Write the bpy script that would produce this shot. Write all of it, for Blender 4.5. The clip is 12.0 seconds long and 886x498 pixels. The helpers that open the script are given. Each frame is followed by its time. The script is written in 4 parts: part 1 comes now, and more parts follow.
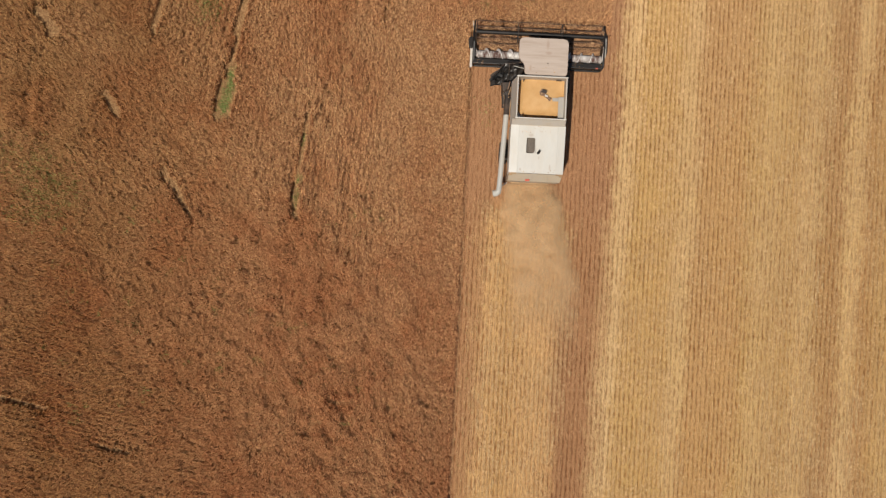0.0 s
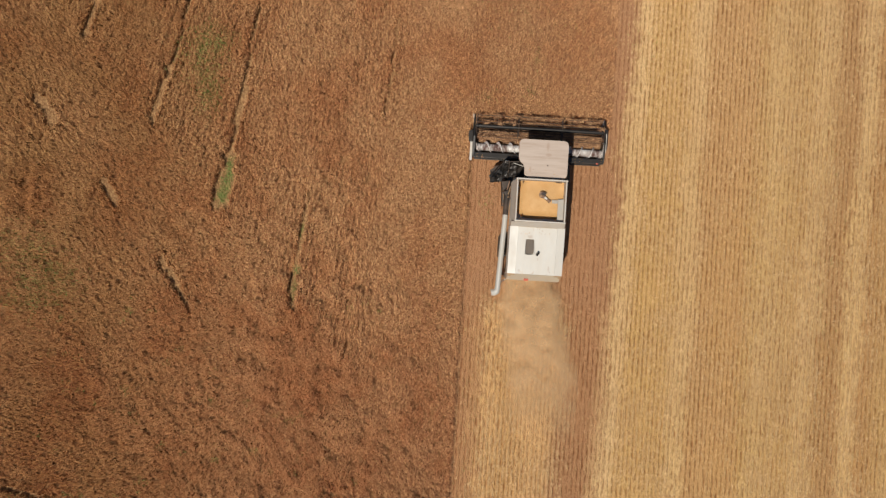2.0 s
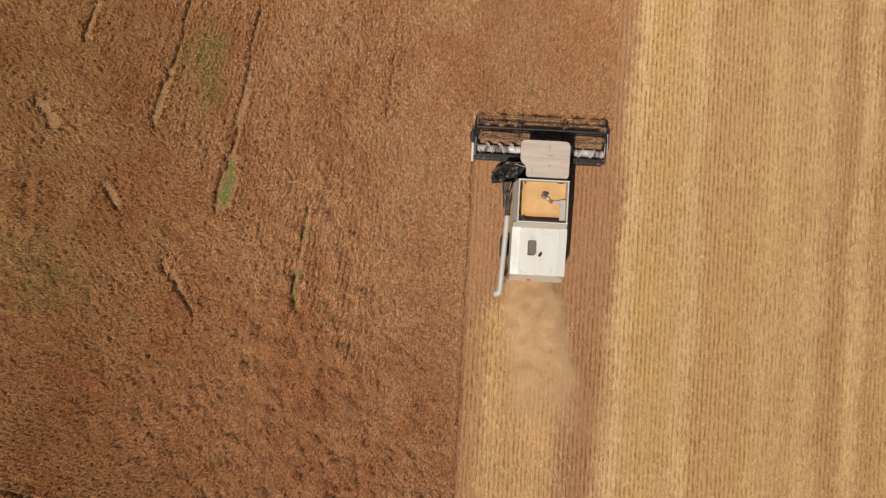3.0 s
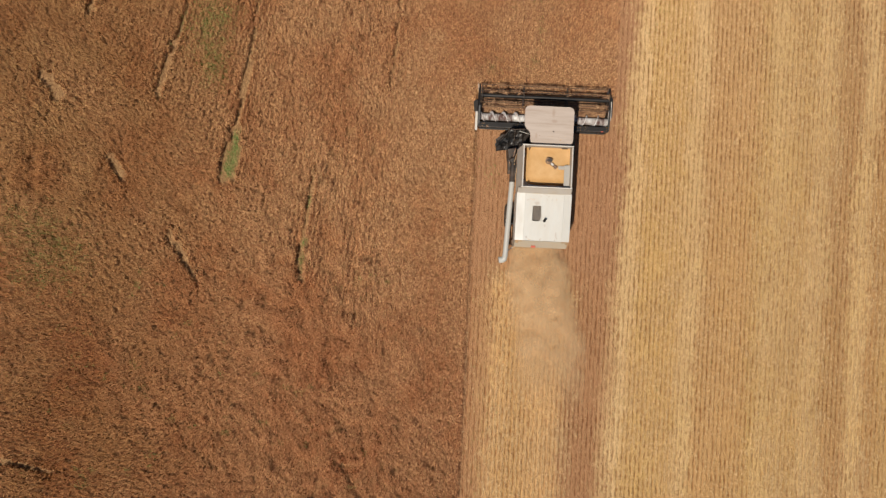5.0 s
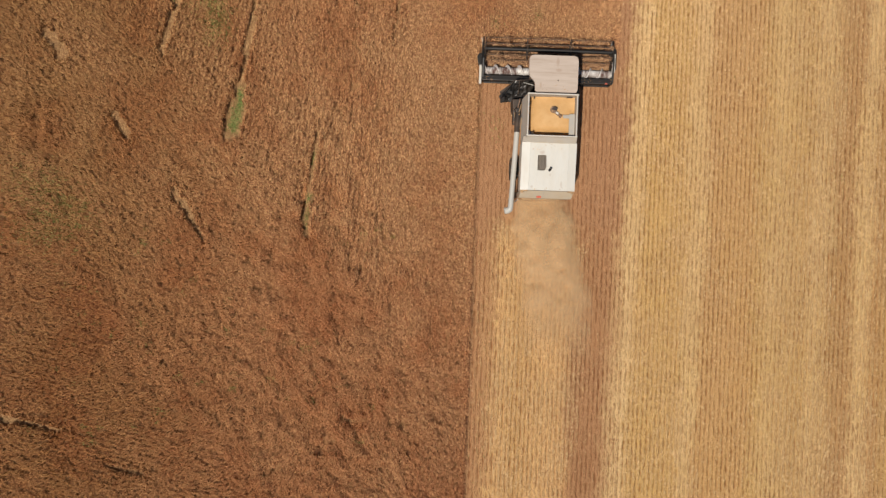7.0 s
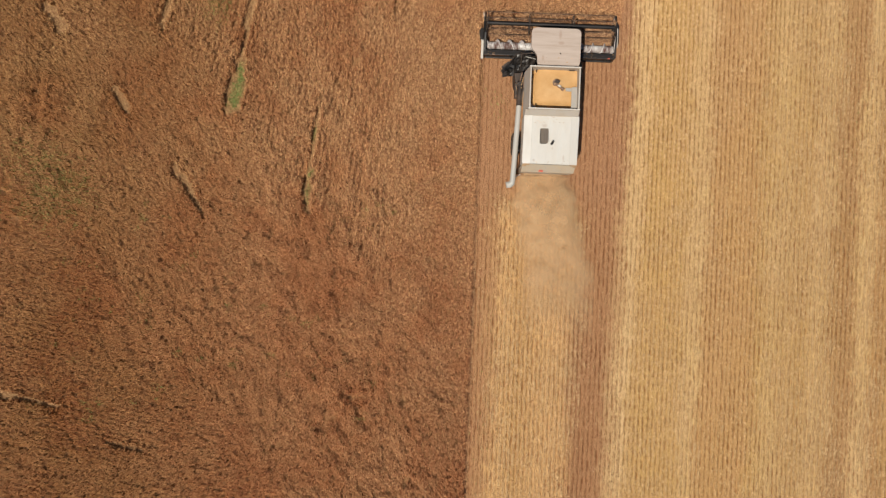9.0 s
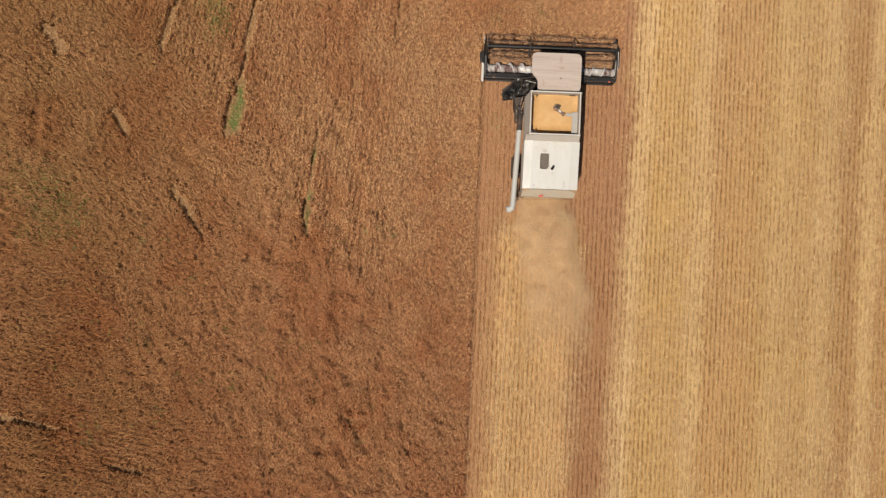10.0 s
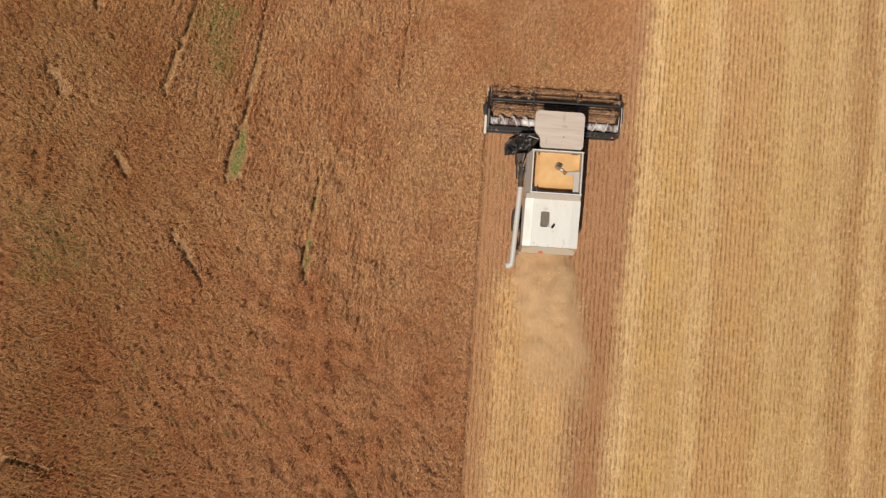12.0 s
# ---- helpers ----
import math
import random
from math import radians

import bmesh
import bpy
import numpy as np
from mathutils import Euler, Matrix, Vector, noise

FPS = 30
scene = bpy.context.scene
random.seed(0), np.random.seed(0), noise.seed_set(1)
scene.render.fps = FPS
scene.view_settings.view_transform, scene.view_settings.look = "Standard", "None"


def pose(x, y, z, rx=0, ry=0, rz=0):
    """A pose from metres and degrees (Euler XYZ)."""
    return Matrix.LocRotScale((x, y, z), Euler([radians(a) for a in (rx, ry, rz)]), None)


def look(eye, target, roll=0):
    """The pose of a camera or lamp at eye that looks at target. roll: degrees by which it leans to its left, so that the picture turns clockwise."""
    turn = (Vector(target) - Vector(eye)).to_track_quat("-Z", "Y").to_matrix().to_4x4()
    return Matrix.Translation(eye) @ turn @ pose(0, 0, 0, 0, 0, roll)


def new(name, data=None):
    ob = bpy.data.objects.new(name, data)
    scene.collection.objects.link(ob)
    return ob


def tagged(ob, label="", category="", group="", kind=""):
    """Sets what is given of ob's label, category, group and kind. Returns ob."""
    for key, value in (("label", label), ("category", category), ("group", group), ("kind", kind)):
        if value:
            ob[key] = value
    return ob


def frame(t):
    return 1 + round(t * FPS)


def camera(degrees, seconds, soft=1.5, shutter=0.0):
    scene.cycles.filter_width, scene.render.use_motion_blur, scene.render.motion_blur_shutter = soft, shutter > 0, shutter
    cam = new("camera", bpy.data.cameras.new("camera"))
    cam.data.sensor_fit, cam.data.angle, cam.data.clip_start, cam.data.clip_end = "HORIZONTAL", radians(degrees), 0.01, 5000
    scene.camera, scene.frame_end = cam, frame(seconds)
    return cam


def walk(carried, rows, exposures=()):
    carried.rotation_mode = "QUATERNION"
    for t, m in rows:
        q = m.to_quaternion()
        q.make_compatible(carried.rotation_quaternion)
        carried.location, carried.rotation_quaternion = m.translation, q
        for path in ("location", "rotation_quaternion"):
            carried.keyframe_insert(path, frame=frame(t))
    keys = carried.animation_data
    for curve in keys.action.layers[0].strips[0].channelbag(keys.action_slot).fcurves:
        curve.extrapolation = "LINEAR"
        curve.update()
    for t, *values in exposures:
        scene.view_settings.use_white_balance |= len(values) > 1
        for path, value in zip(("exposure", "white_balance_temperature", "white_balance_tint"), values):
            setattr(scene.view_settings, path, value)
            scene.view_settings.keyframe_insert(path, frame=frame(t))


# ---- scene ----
# The camera hangs over the field and looks straight down; the rows of the crop run along y.
cam = camera(64.0, 12.0, soft=1.3)
ROWS = [
    (0.0, -4.877, -12.979, 41.261, 2.86),
    (0.5, -4.922, -10.916, 41.151, 3.14),
    (1.0, -4.975, -9.242, 41.072, 3.41),
    (1.5, -5.029, -8.212, 41.130, 3.33),
    (2.0, -5.069, -7.657, 41.127, 3.47),
    (2.5, -5.137, -7.470, 41.119, 3.20),
    (3.0, -5.196, -7.592, 41.144, 3.07),
    (3.2, -5.215, -7.685, 41.150, 3.03),
    (4.0, -5.288, -8.280, 41.190, 2.86),
    (4.8, -5.360, -9.157, 41.230, 2.70),
    (5.0, -5.377, -9.387, 41.237, 2.67),
    (5.5, -5.435, -9.959, 41.319, 2.46),
    (6.0, -5.468, -10.580, 41.228, 2.28),
    (6.5, -5.548, -11.294, 41.225, 2.11),
    (7.0, -5.580, -12.031, 41.251, 2.10),
    (7.2, -5.584, -12.340, 41.240, 2.10),
    (8.0, -5.598, -13.375, 41.170, 2.13),
    (8.4, -5.602, -13.622, 41.130, 2.16),
    (8.8, -5.606, -13.570, 41.090, 2.19),
    (9.0, -5.608, -13.421, 41.067, 2.20),
    (9.5, -5.625, -12.810, 41.013, 2.15),
    (10.0, -5.652, -12.099, 40.966, 2.31),
    (10.5, -5.777, -11.314, 40.937, 2.40),
    (11.0, -5.832, -10.450, 40.889, 2.49),
    (11.5, -5.853, -9.726, 40.892, 2.81),
    (12.0, -5.743, -9.191, 40.921, 3.82),
]
walk(cam, [(t, pose(x, y, z, 0, 0, yaw)) for t, x, y, z, yaw in ROWS],
     exposures=[(0.0, -0.08), (1.5, -0.1), (3.0, -0.08), (6.0, -0.03), (9.5, -0.01), (12.0, 0.03)])

# ---- light ----
SUN = Vector((-0.245, -0.365, 1.0)).normalized()
world = bpy.data.worlds.new("sky")
scene.world = world
world.use_nodes = True
sky = world.node_tree.nodes.new("ShaderNodeTexSky")
sky.sky_type = "NISHITA"
sky.sun_disc = False
sky.sun_elevation = math.asin(SUN.z)
sky.sun_rotation = math.atan2(SUN.x, SUN.y)
world.node_tree.links.new(sky.outputs[0], world.node_tree.nodes["Background"].inputs["Color"])
world.node_tree.nodes["Background"].inputs["Strength"].default_value = 0.048
sun_data = bpy.data.lights.new("sun", "SUN")
sun_data.energy, sun_data.angle, sun_data.color = 4.15, radians(0.55), (1.0, 0.915, 0.79)
sun = new("sun", sun_data)
sun.matrix_basis = look(SUN * 200, (0, 0, 0))

rng = np.random.default_rng(7)


# ---- materials ----
class Nodes:
    """A small wrapper round a node tree."""

    def __init__(self, name):
        self.mat = bpy.data.materials.new(name)
        self.mat.use_nodes = True
        self.tree = self.mat.node_tree
        self.bsdf = self.tree.nodes["Principled BSDF"]
        self.place = self.add("ShaderNodeNewGeometry").outputs["Position"]

    def add(self, kind):
        return self.tree.nodes.new(kind)

    def link(self, a, b):
        if isinstance(a, bpy.types.NodeSocket):
            self.tree.links.new(a, b)
        else:
            b.default_value = a

    def scaled(self, factors):
        n = self.add("ShaderNodeVectorMath")
        n.operation = "MULTIPLY"
        self.link(self.place, n.inputs[0])
        n.inputs[1].default_value = factors
        return n.outputs[0]

    def noise(self, scale, detail=4.0, rough=0.55, stretch=None):
        n = self.add("ShaderNodeTexNoise")
        n.inputs["Scale"].default_value = scale
        n.inputs["Detail"].default_value = detail
        n.inputs["Roughness"].default_value = rough
        self.link(self.scaled(stretch) if stretch else self.place, n.inputs["Vector"])
        return n.outputs["Fac"]

    def maths(self, op, a, b=0.0, c=0.0):
        n = self.add("ShaderNodeMath")
        n.operation = op
        for value, socket in zip((a, b, c), n.inputs):
            self.link(value, socket)
        return n.outputs[0]

    def span(self, value, a, b, low=0.0, high=1.0, smooth=False):
        n = self.add("ShaderNodeMapRange")
        n.interpolation_type = "SMOOTHSTEP" if smooth else "LINEAR"
        for v, socket in zip((value, a, b, low, high), n.inputs):
            self.link(v, socket)
        return n.outputs[0]

    def mix(self, fac, a, b, blend="MIX"):
        n = self.add("ShaderNodeMix")
        n.data_type, n.blend_type = "RGBA", blend
        self.link(fac, n.inputs[0])
        for v, socket in ((a, n.inputs[6]), (b, n.inputs[7])):
            self.link((*v, 1.0) if isinstance(v, tuple) and len(v) == 3 else v, socket)
        return n.outputs[2]

    def ramp(self, fac, stops, mode="LINEAR"):
        n = self.add("ShaderNodeValToRGB")
        n.color_ramp.interpolation = mode
        while len(n.color_ramp.elements) < len(stops):
            n.color_ramp.elements.new(0.5)
        for e, (p, c) in zip(n.color_ramp.elements, stops):
            e.position = p
            e.color = (*c, 1.0)
        self.link(fac, n.inputs[0])
        return n.outputs[0]

    def bump(self, height, distance, strength=1.0):
        n = self.add("ShaderNodeBump")
        n.inputs["Distance"].default_value = distance
        n.inputs["Strength"].default_value = strength
        self.link(height, n.inputs["Height"])
        self.link(n.outputs[0], self.bsdf.inputs["Normal"])

    def done(self, colour, rough=0.8, metal=0.0):
        self.link((*colour, 1.0) if isinstance(colour, tuple) and len(colour) == 3 else colour, self.bsdf.inputs["Base Color"])
        self.link(rough, self.bsdf.inputs["Roughness"])
        self.bsdf.inputs["Metallic"].default_value = metal
        return self.mat


def painted(name, base, dust=(0.36, 0.24, 0.13), amount=0.35, rough=0.45, metal=0.0, grain=9.0, streak=(1, 1, 1), stains=()):
    """Paint or metal under a patchy film of field dust."""
    n = Nodes(name)
    patch = n.noise(1.6, 5.0, 0.65, streak)
    fine = n.noise(grain, 4.0, 0.7, streak)
    film = n.maths("MULTIPLY", n.span(patch, 0.38, 0.72), amount)
    film = n.maths("ADD", film, n.maths("MULTIPLY", n.span(fine, 0.45, 0.75), amount * 0.5))
    shade = n.mix(n.span(fine, 0.3, 0.7), tuple(c * 0.9 for c in base), base)
    n.bump(fine, 0.004, 0.5)
    # rust and spilt oil: ragged spots, each (x, y, half width, half length)
    xyz = n.add("ShaderNodeSeparateXYZ")
    n.link(n.place, xyz.inputs[0])
    for x, y, wide, long in stains:
        u = n.maths("DIVIDE", n.maths("SUBTRACT", xyz.outputs[0], x), wide)
        v = n.maths("DIVIDE", n.maths("SUBTRACT", xyz.outputs[1], y), long)
        far = n.maths("ADD", n.maths("MULTIPLY", u, u), n.maths("MULTIPLY", v, v))
        spot = n.span(n.maths("ADD", far, n.maths("MULTIPLY", fine, 1.6)), 0.6, 2.0, 0.36, 0.0, True)
        shade = n.mix(spot, shade, (0.3, 0.17, 0.1))
    return n.done(n.mix(film, shade, dust), n.span(film, 0.0, 0.6, rough, 0.85), metal)


def straw_like(name, dark, mid, pale, patch_dark=None, patch_scale=0.25, rough=0.7):
    """Dry plant matter: every piece has a tone of its own, and the field drifts in tone over metres."""
    n = Nodes(name)
    one = n.add("ShaderNodeNewGeometry").outputs["Random Per Island"]
    tone = n.ramp(one, [(0.0, dark), (0.45, mid), (0.88, pale), (1.0, tuple(min(0.95, c * 1.3) for c in pale))])
    if patch_dark:
        drift = n.span(n.noise(patch_scale, 4.0, 0.62), 0.42, 0.64, smooth=True)
        tone = n.mix(n.maths("MULTIPLY", drift, 0.8), tone, n.mix(1.0, tone, patch_dark, "MULTIPLY"))
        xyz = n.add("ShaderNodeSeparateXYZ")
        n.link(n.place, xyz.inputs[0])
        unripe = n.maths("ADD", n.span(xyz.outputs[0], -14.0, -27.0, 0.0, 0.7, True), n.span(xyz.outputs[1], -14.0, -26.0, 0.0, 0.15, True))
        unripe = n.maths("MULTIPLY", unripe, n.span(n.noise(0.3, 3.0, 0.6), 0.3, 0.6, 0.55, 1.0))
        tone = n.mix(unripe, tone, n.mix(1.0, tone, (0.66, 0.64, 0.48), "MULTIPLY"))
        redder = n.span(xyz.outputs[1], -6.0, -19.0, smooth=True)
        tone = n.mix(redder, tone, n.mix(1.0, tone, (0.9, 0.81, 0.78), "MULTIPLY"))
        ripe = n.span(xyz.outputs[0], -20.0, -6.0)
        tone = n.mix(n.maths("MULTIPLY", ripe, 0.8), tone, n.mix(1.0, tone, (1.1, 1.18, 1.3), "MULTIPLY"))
        clump = n.span(n.noise(3.0, 3.0, 0.6), 0.5, 0.68, smooth=True)
        tone = n.mix(n.maths("MULTIPLY", clump, 0.2), tone, n.mix(1.0, tone, (0.62, 0.52, 0.45), "MULTIPLY"))
    n.bsdf.inputs["Specular IOR Level"].default_value = 0.25
    return n.done(tone, rough)


ROW = 0.262  # metres between the drilled rows


def ground_material():
    n = Nodes("field_ground")
    xyz = n.add("ShaderNodeSeparateXYZ")
    n.link(n.place, xyz.inputs[0])
    x, y = xyz.outputs[0], xyz.outputs[1]
    wander = n.maths("MULTIPLY", n.maths("SUBTRACT", n.noise(0.35, 3.0, 0.6, (1, 0.35, 1)), 0.5), 1.5)
    fray = n.maths("MULTIPLY", n.maths("SUBTRACT", n.noise(2.5, 4.0, 0.7, (1, 0.5, 1)), 0.5), 2.2)
    xs = n.maths("ADD", n.maths("ADD", x, n.maths("MULTIPLY", y, -0.012)), n.maths("ADD", wander, fray))
    # the border of the older stubble runs slightly askew to the rows
    askew = n.maths("MULTIPLY", n.maths("MULTIPLY_ADD", y, -0.022, -0.18), n.maths("MULTIPLY", n.span(x, 3.0, 4.2), n.span(x, 7.0, 5.6)))
    xs = n.maths("ADD", xs, askew)
    soil, red, brown = (0.36, 0.19, 0.085), (0.44, 0.236, 0.114), (0.49, 0.28, 0.12)
    rows, pale, bright = (0.63, 0.405, 0.17), (0.71, 0.49, 0.24), (0.77, 0.545, 0.285)
    tan, dull, wan = (0.57, 0.345, 0.155), (0.58, 0.37, 0.157), (0.65, 0.44, 0.205)
    bands = [(-4.1, soil), (-3.8, (0.45, 0.235, 0.115)), (-3.1, (0.47, 0.255, 0.122)), (-2.4, (0.54, 0.315, 0.145)), (-1.9, (0.72, 0.45, 0.2)), (-0.9, (0.62, 0.375, 0.15)), (0.7, (0.72, 0.45, 0.2)), (1.7, (0.7, 0.43, 0.19)), (2.5, red), (4.3, red), (5.5, pale),
             (5.7, bright), (6.2, rows), (8.5, rows), (8.8, pale), (9.5, pale), (9.9, tan), (12.4, tan), (12.9, dull), (13.6, wan), (15.7, dull),
             (16.2, pale), (16.8, wan), (17.3, (0.5, 0.3, 0.135)), (18.3, (0.48, 0.28, 0.127)), (18.8, pale), (19.3, pale), (19.9, brown), (21.0, dull), (22.0, wan), (24.0, brown)]
    low, high = -6.0, 26.0
    cover = n.ramp(n.span(xs, low, high), [((b - low) / (high - low), c) for b, c in bands])
    # fresh cut strip beside and under the machine, where no straw has been thrown yet
    fresh = n.maths("MULTIPLY", n.span(y, -12.5, -8.8, smooth=True), n.span(xs, 5.3, 4.5, smooth=True))
    cover = n.mix(fresh, cover, (0.44, 0.238, 0.122))
    cover = n.mix(n.span(xs, -3.85, -4.05), cover, soil)
    wave = n.maths("SINE", n.maths("MULTIPLY", n.maths("ADD", x, n.maths("MULTIPLY", n.maths("SUBTRACT", n.noise(2.6, 4.0, 0.65, (1, 0.5, 1)), 0.5), 0.2)), 2 * math.pi / ROW))
    broken = n.maths("MULTIPLY", n.span(n.noise(5.0, 4.0, 0.7, (1, 0.45, 1)), 0.4, 0.58), n.span(n.noise(0.55, 3.0, 0.6, (1, 0.5, 1)), 0.3, 0.6, 0.55, 1.0))
    gap = n.maths("MULTIPLY", n.maths("MULTIPLY", n.span(wave, -0.15, 0.85), broken), n.span(x, -4.0, -3.8))
    gap = n.maths("MULTIPLY", gap, n.maths("MULTIPLY", n.maths("MULTIPLY_ADD", fresh, -0.25, 1.0), n.span(x, -3.8, -1.8, 0.9, 1.0)))
    cover = n.mix(gap, cover, n.mix(1.0, cover, (0.46, 0.33, 0.235), "MULTIPLY"))
    speck = n.noise(22.0, 4.0, 0.75)
    cover = n.mix(n.span(speck, 0.48, 0.7, 0.0, 0.6), cover, n.mix(1.0, cover, (0.5, 0.42, 0.36), "MULTIPLY"))
    cover = n.mix(n.span(speck, 0.5, 0.25, 0.0, 0.35), cover, n.mix(1.0, cover, (1.3, 1.35, 1.5), "MULTIPLY"))
    tint = n.noise(0.16, 3.0, 0.6)
    cover = n.mix(n.span(tint, 0.52, 0.7, 0.0, 0.3), cover, n.mix(1.0, cover, (0.8, 0.74, 0.7), "MULTIPLY"))
    ochre = n.maths("MULTIPLY", n.span(n.noise(0.22, 4.0, 0.65, (1, 0.45, 1)), 0.36, 0.6), n.span(x, 5.0, 6.5))
    cover = n.mix(n.maths("MULTIPLY", ochre, n.span(y, 6.0, -8.0)), cover, n.mix(1.0, cover, (1.0, 0.99, 0.9), "MULTIPLY"))
    n.bump(n.maths("ADD", n.maths("MULTIPLY", gap, -0.9), speck), 0.05, 1.0)
    n.bsdf.inputs["Specular IOR Level"].default_value = 0.2
    return n.done(cover, 0.9)


MAT_GROUND = ground_material()
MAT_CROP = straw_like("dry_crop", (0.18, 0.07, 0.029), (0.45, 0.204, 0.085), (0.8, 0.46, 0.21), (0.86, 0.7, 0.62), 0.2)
MAT_STUBBLE = straw_like("stubble", (0.26, 0.135, 0.05), (0.5, 0.3, 0.11), (0.76, 0.5, 0.22))
MAT_CUT = straw_like("cut_stems", (0.24, 0.105, 0.05), (0.46, 0.23, 0.115), (0.6, 0.33, 0.165))
MAT_LITTER = straw_like("gap_litter", (0.2, 0.105, 0.046), (0.4, 0.225, 0.098), (0.58, 0.355, 0.165))
MAT_STRAW = straw_like("loose_straw", (0.36, 0.2, 0.083), (0.6, 0.388, 0.178), (0.77, 0.55, 0.3))
MAT_WEED = straw_like("weeds", (0.1, 0.14, 0.028), (0.2, 0.255, 0.06), (0.34, 0.36, 0.12))
MAT_GREEN = straw_like("fresh_weeds", (0.07, 0.12, 0.025), (0.145, 0.215, 0.05), (0.28, 0.32, 0.1))


# ---- building helpers ----
def pieces_object(name, sets, material, label, category):
    """ONE object of many separate flat pieces; each set has the shape (pieces, corners, 3)."""
    points = np.concatenate([s.reshape(-1, 3) for s in sets]).astype(np.float32)
    corners = np.concatenate([np.full(len(s), s.shape[1]) for s in sets])
    mesh = bpy.data.meshes.new(name)
    mesh.vertices.add(len(points))
    mesh.vertices.foreach_set("co", points.ravel())
    mesh.loops.add(len(points))
    mesh.loops.foreach_set("vertex_index", np.arange(len(points), dtype=np.int32))
    mesh.polygons.add(len(corners))
    mesh.polygons.foreach_set("loop_start", (np.cumsum(corners) - corners).astype(np.int32))
    mesh.update(calc_edges=True)
    mesh.materials.append(material)
    return tagged(new(name, mesh), label, category, kind="stuff")


def quads_object(name, quads, material, label, category):
    return pieces_object(name, [quads], material, label, category)


def blades(root, tip, width, taper=0.45):
    """Flat blades from root to tip, the same count each, widened across the ground."""
    d = tip - root
    side = np.stack([-d[:, 1], d[:, 0], np.zeros(len(d))], 1)
    side /= np.maximum(np.linalg.norm(side, axis=1, keepdims=True), 1e-6)
    side[:, 2] = rng.uniform(-0.4, 0.4, len(d))
    w = side * (np.asarray(width)[:, None] / 2)
    return np.stack([root - w, root + w, tip + w * taper, tip - w * taper], 1)


def smooth_noise(x, y, size, seed):
    """Value noise over the field, 0 to 1."""
    table = np.random.default_rng(seed).random((64, 64))
    u, v = x / size + 1000.0, y / size + 1000.0
    i, j = np.floor(u).astype(int), np.floor(v).astype(int)
    fu, fv = u - i, v - j
    fu, fv = fu * fu * (3 - 2 * fu), fv * fv * (3 - 2 * fv)
    a, b = table[i % 64, j % 64], table[(i + 1) % 64, j % 64]
    c, d = table[i % 64, (j + 1) % 64], table[(i + 1) % 64, (j + 1) % 64]
    return (a * (1 - fu) + b * fu) * (1 - fv) + (c * (1 - fu) + d * fu) * fv


def near_line(x, y, points, half):
    """True within the given half widths of a line of points."""
    inside = np.zeros(len(x), bool)
    for (ax, ay), (bx, by), ha, hb in zip(points, points[1:], half, half[1:]):
        ex, ey = bx - ax, by - ay
        s = np.clip(((x - ax) * ex + (y - ay) * ey) / (ex * ex + ey * ey), 0, 1)
        wobble = 0.6 + 0.8 * smooth_noise(x, y, 0.45, 11)
        inside |= np.hypot(x - ax - s * ex, y - ay - s * ey) < (ha + s * (hb - ha)) * wobble
    return inside


def part(name, bm, material, parent, label=""):
    """ONE mesh object out of a bmesh in world coordinates, under a thing or under a part."""
    mesh = bpy.data.meshes.new(name)
    bmesh.ops.recalc_face_normals(bm, faces=bm.faces[:])
    bm.to_mesh(mesh)
    bm.free()
    mesh.materials.append(material)
    ob = new(name, mesh)
    ob.parent = parent
    if parent and parent.type == "EMPTY":
        ob.matrix_parent_inverse = parent.matrix_basis.inverted()
    return tagged(ob, label)


def box(bm, centre, size, turn=(0, 0, 0), bevel=0.0):
    m = Matrix.Translation(centre) @ pose(0, 0, 0, *turn) @ Matrix.Diagonal((*size, 1))
    made = bmesh.ops.create_cube(bm, size=1, matrix=m)["verts"]
    if bevel:
        edges = list({e for v in made for e in v.link_edges})
        bmesh.ops.bevel(bm, geom=edges, offset=bevel, segments=2, affect="EDGES", profile=0.6)
    return bm


def rod(bm, a, b, radius, sides=10, radius_b=None):
    a, b = Vector(a), Vector(b)
    d = b - a
    m = Matrix.Translation((a + b) / 2) @ d.to_track_quat("Z", "Y").to_matrix().to_4x4()
    bmesh.ops.create_cone(bm, cap_ends=True, segments=sides, radius1=radius, radius2=radius if radius_b is None else radius_b, depth=d.length, matrix=m)
    return bm


def prism(bm, outline, z0, z1, bevel=0.0):
    """A flat plate with the given outline (x, y), from z0 up to z1."""
    low = [bm.verts.new((x, y, z0)) for x, y in outline]
    high = [bm.verts.new((x, y, z1)) for x, y in outline]
    top = bm.faces.new(high)
    bm.faces.new(low[::-1])
    for i in range(len(outline)):
        j = (i + 1) % len(outline)
        bm.faces.new((low[i], low[j], high[j], high[i]))
    if bevel:
        bmesh.ops.bevel(bm, geom=list(top.edges), offset=bevel, segments=2, affect="EDGES", profile=0.6)
    return bm


def loft(bm, rings, closed=True, caps=True):
    """A skin over rings of points, each with the same count."""
    loops = [[bm.verts.new(p) for p in ring] for ring in rings]
    n = len(loops[0])
    for r, s in zip(loops, loops[1:]):
        for i in range(n if closed else n - 1):
            j = (i + 1) % n
            bm.faces.new((r[i], r[j], s[j], s[i]))
    if caps and closed:
        bm.faces.new(loops[0][::-1])
        bm.faces.new(loops[-1])
    return bm


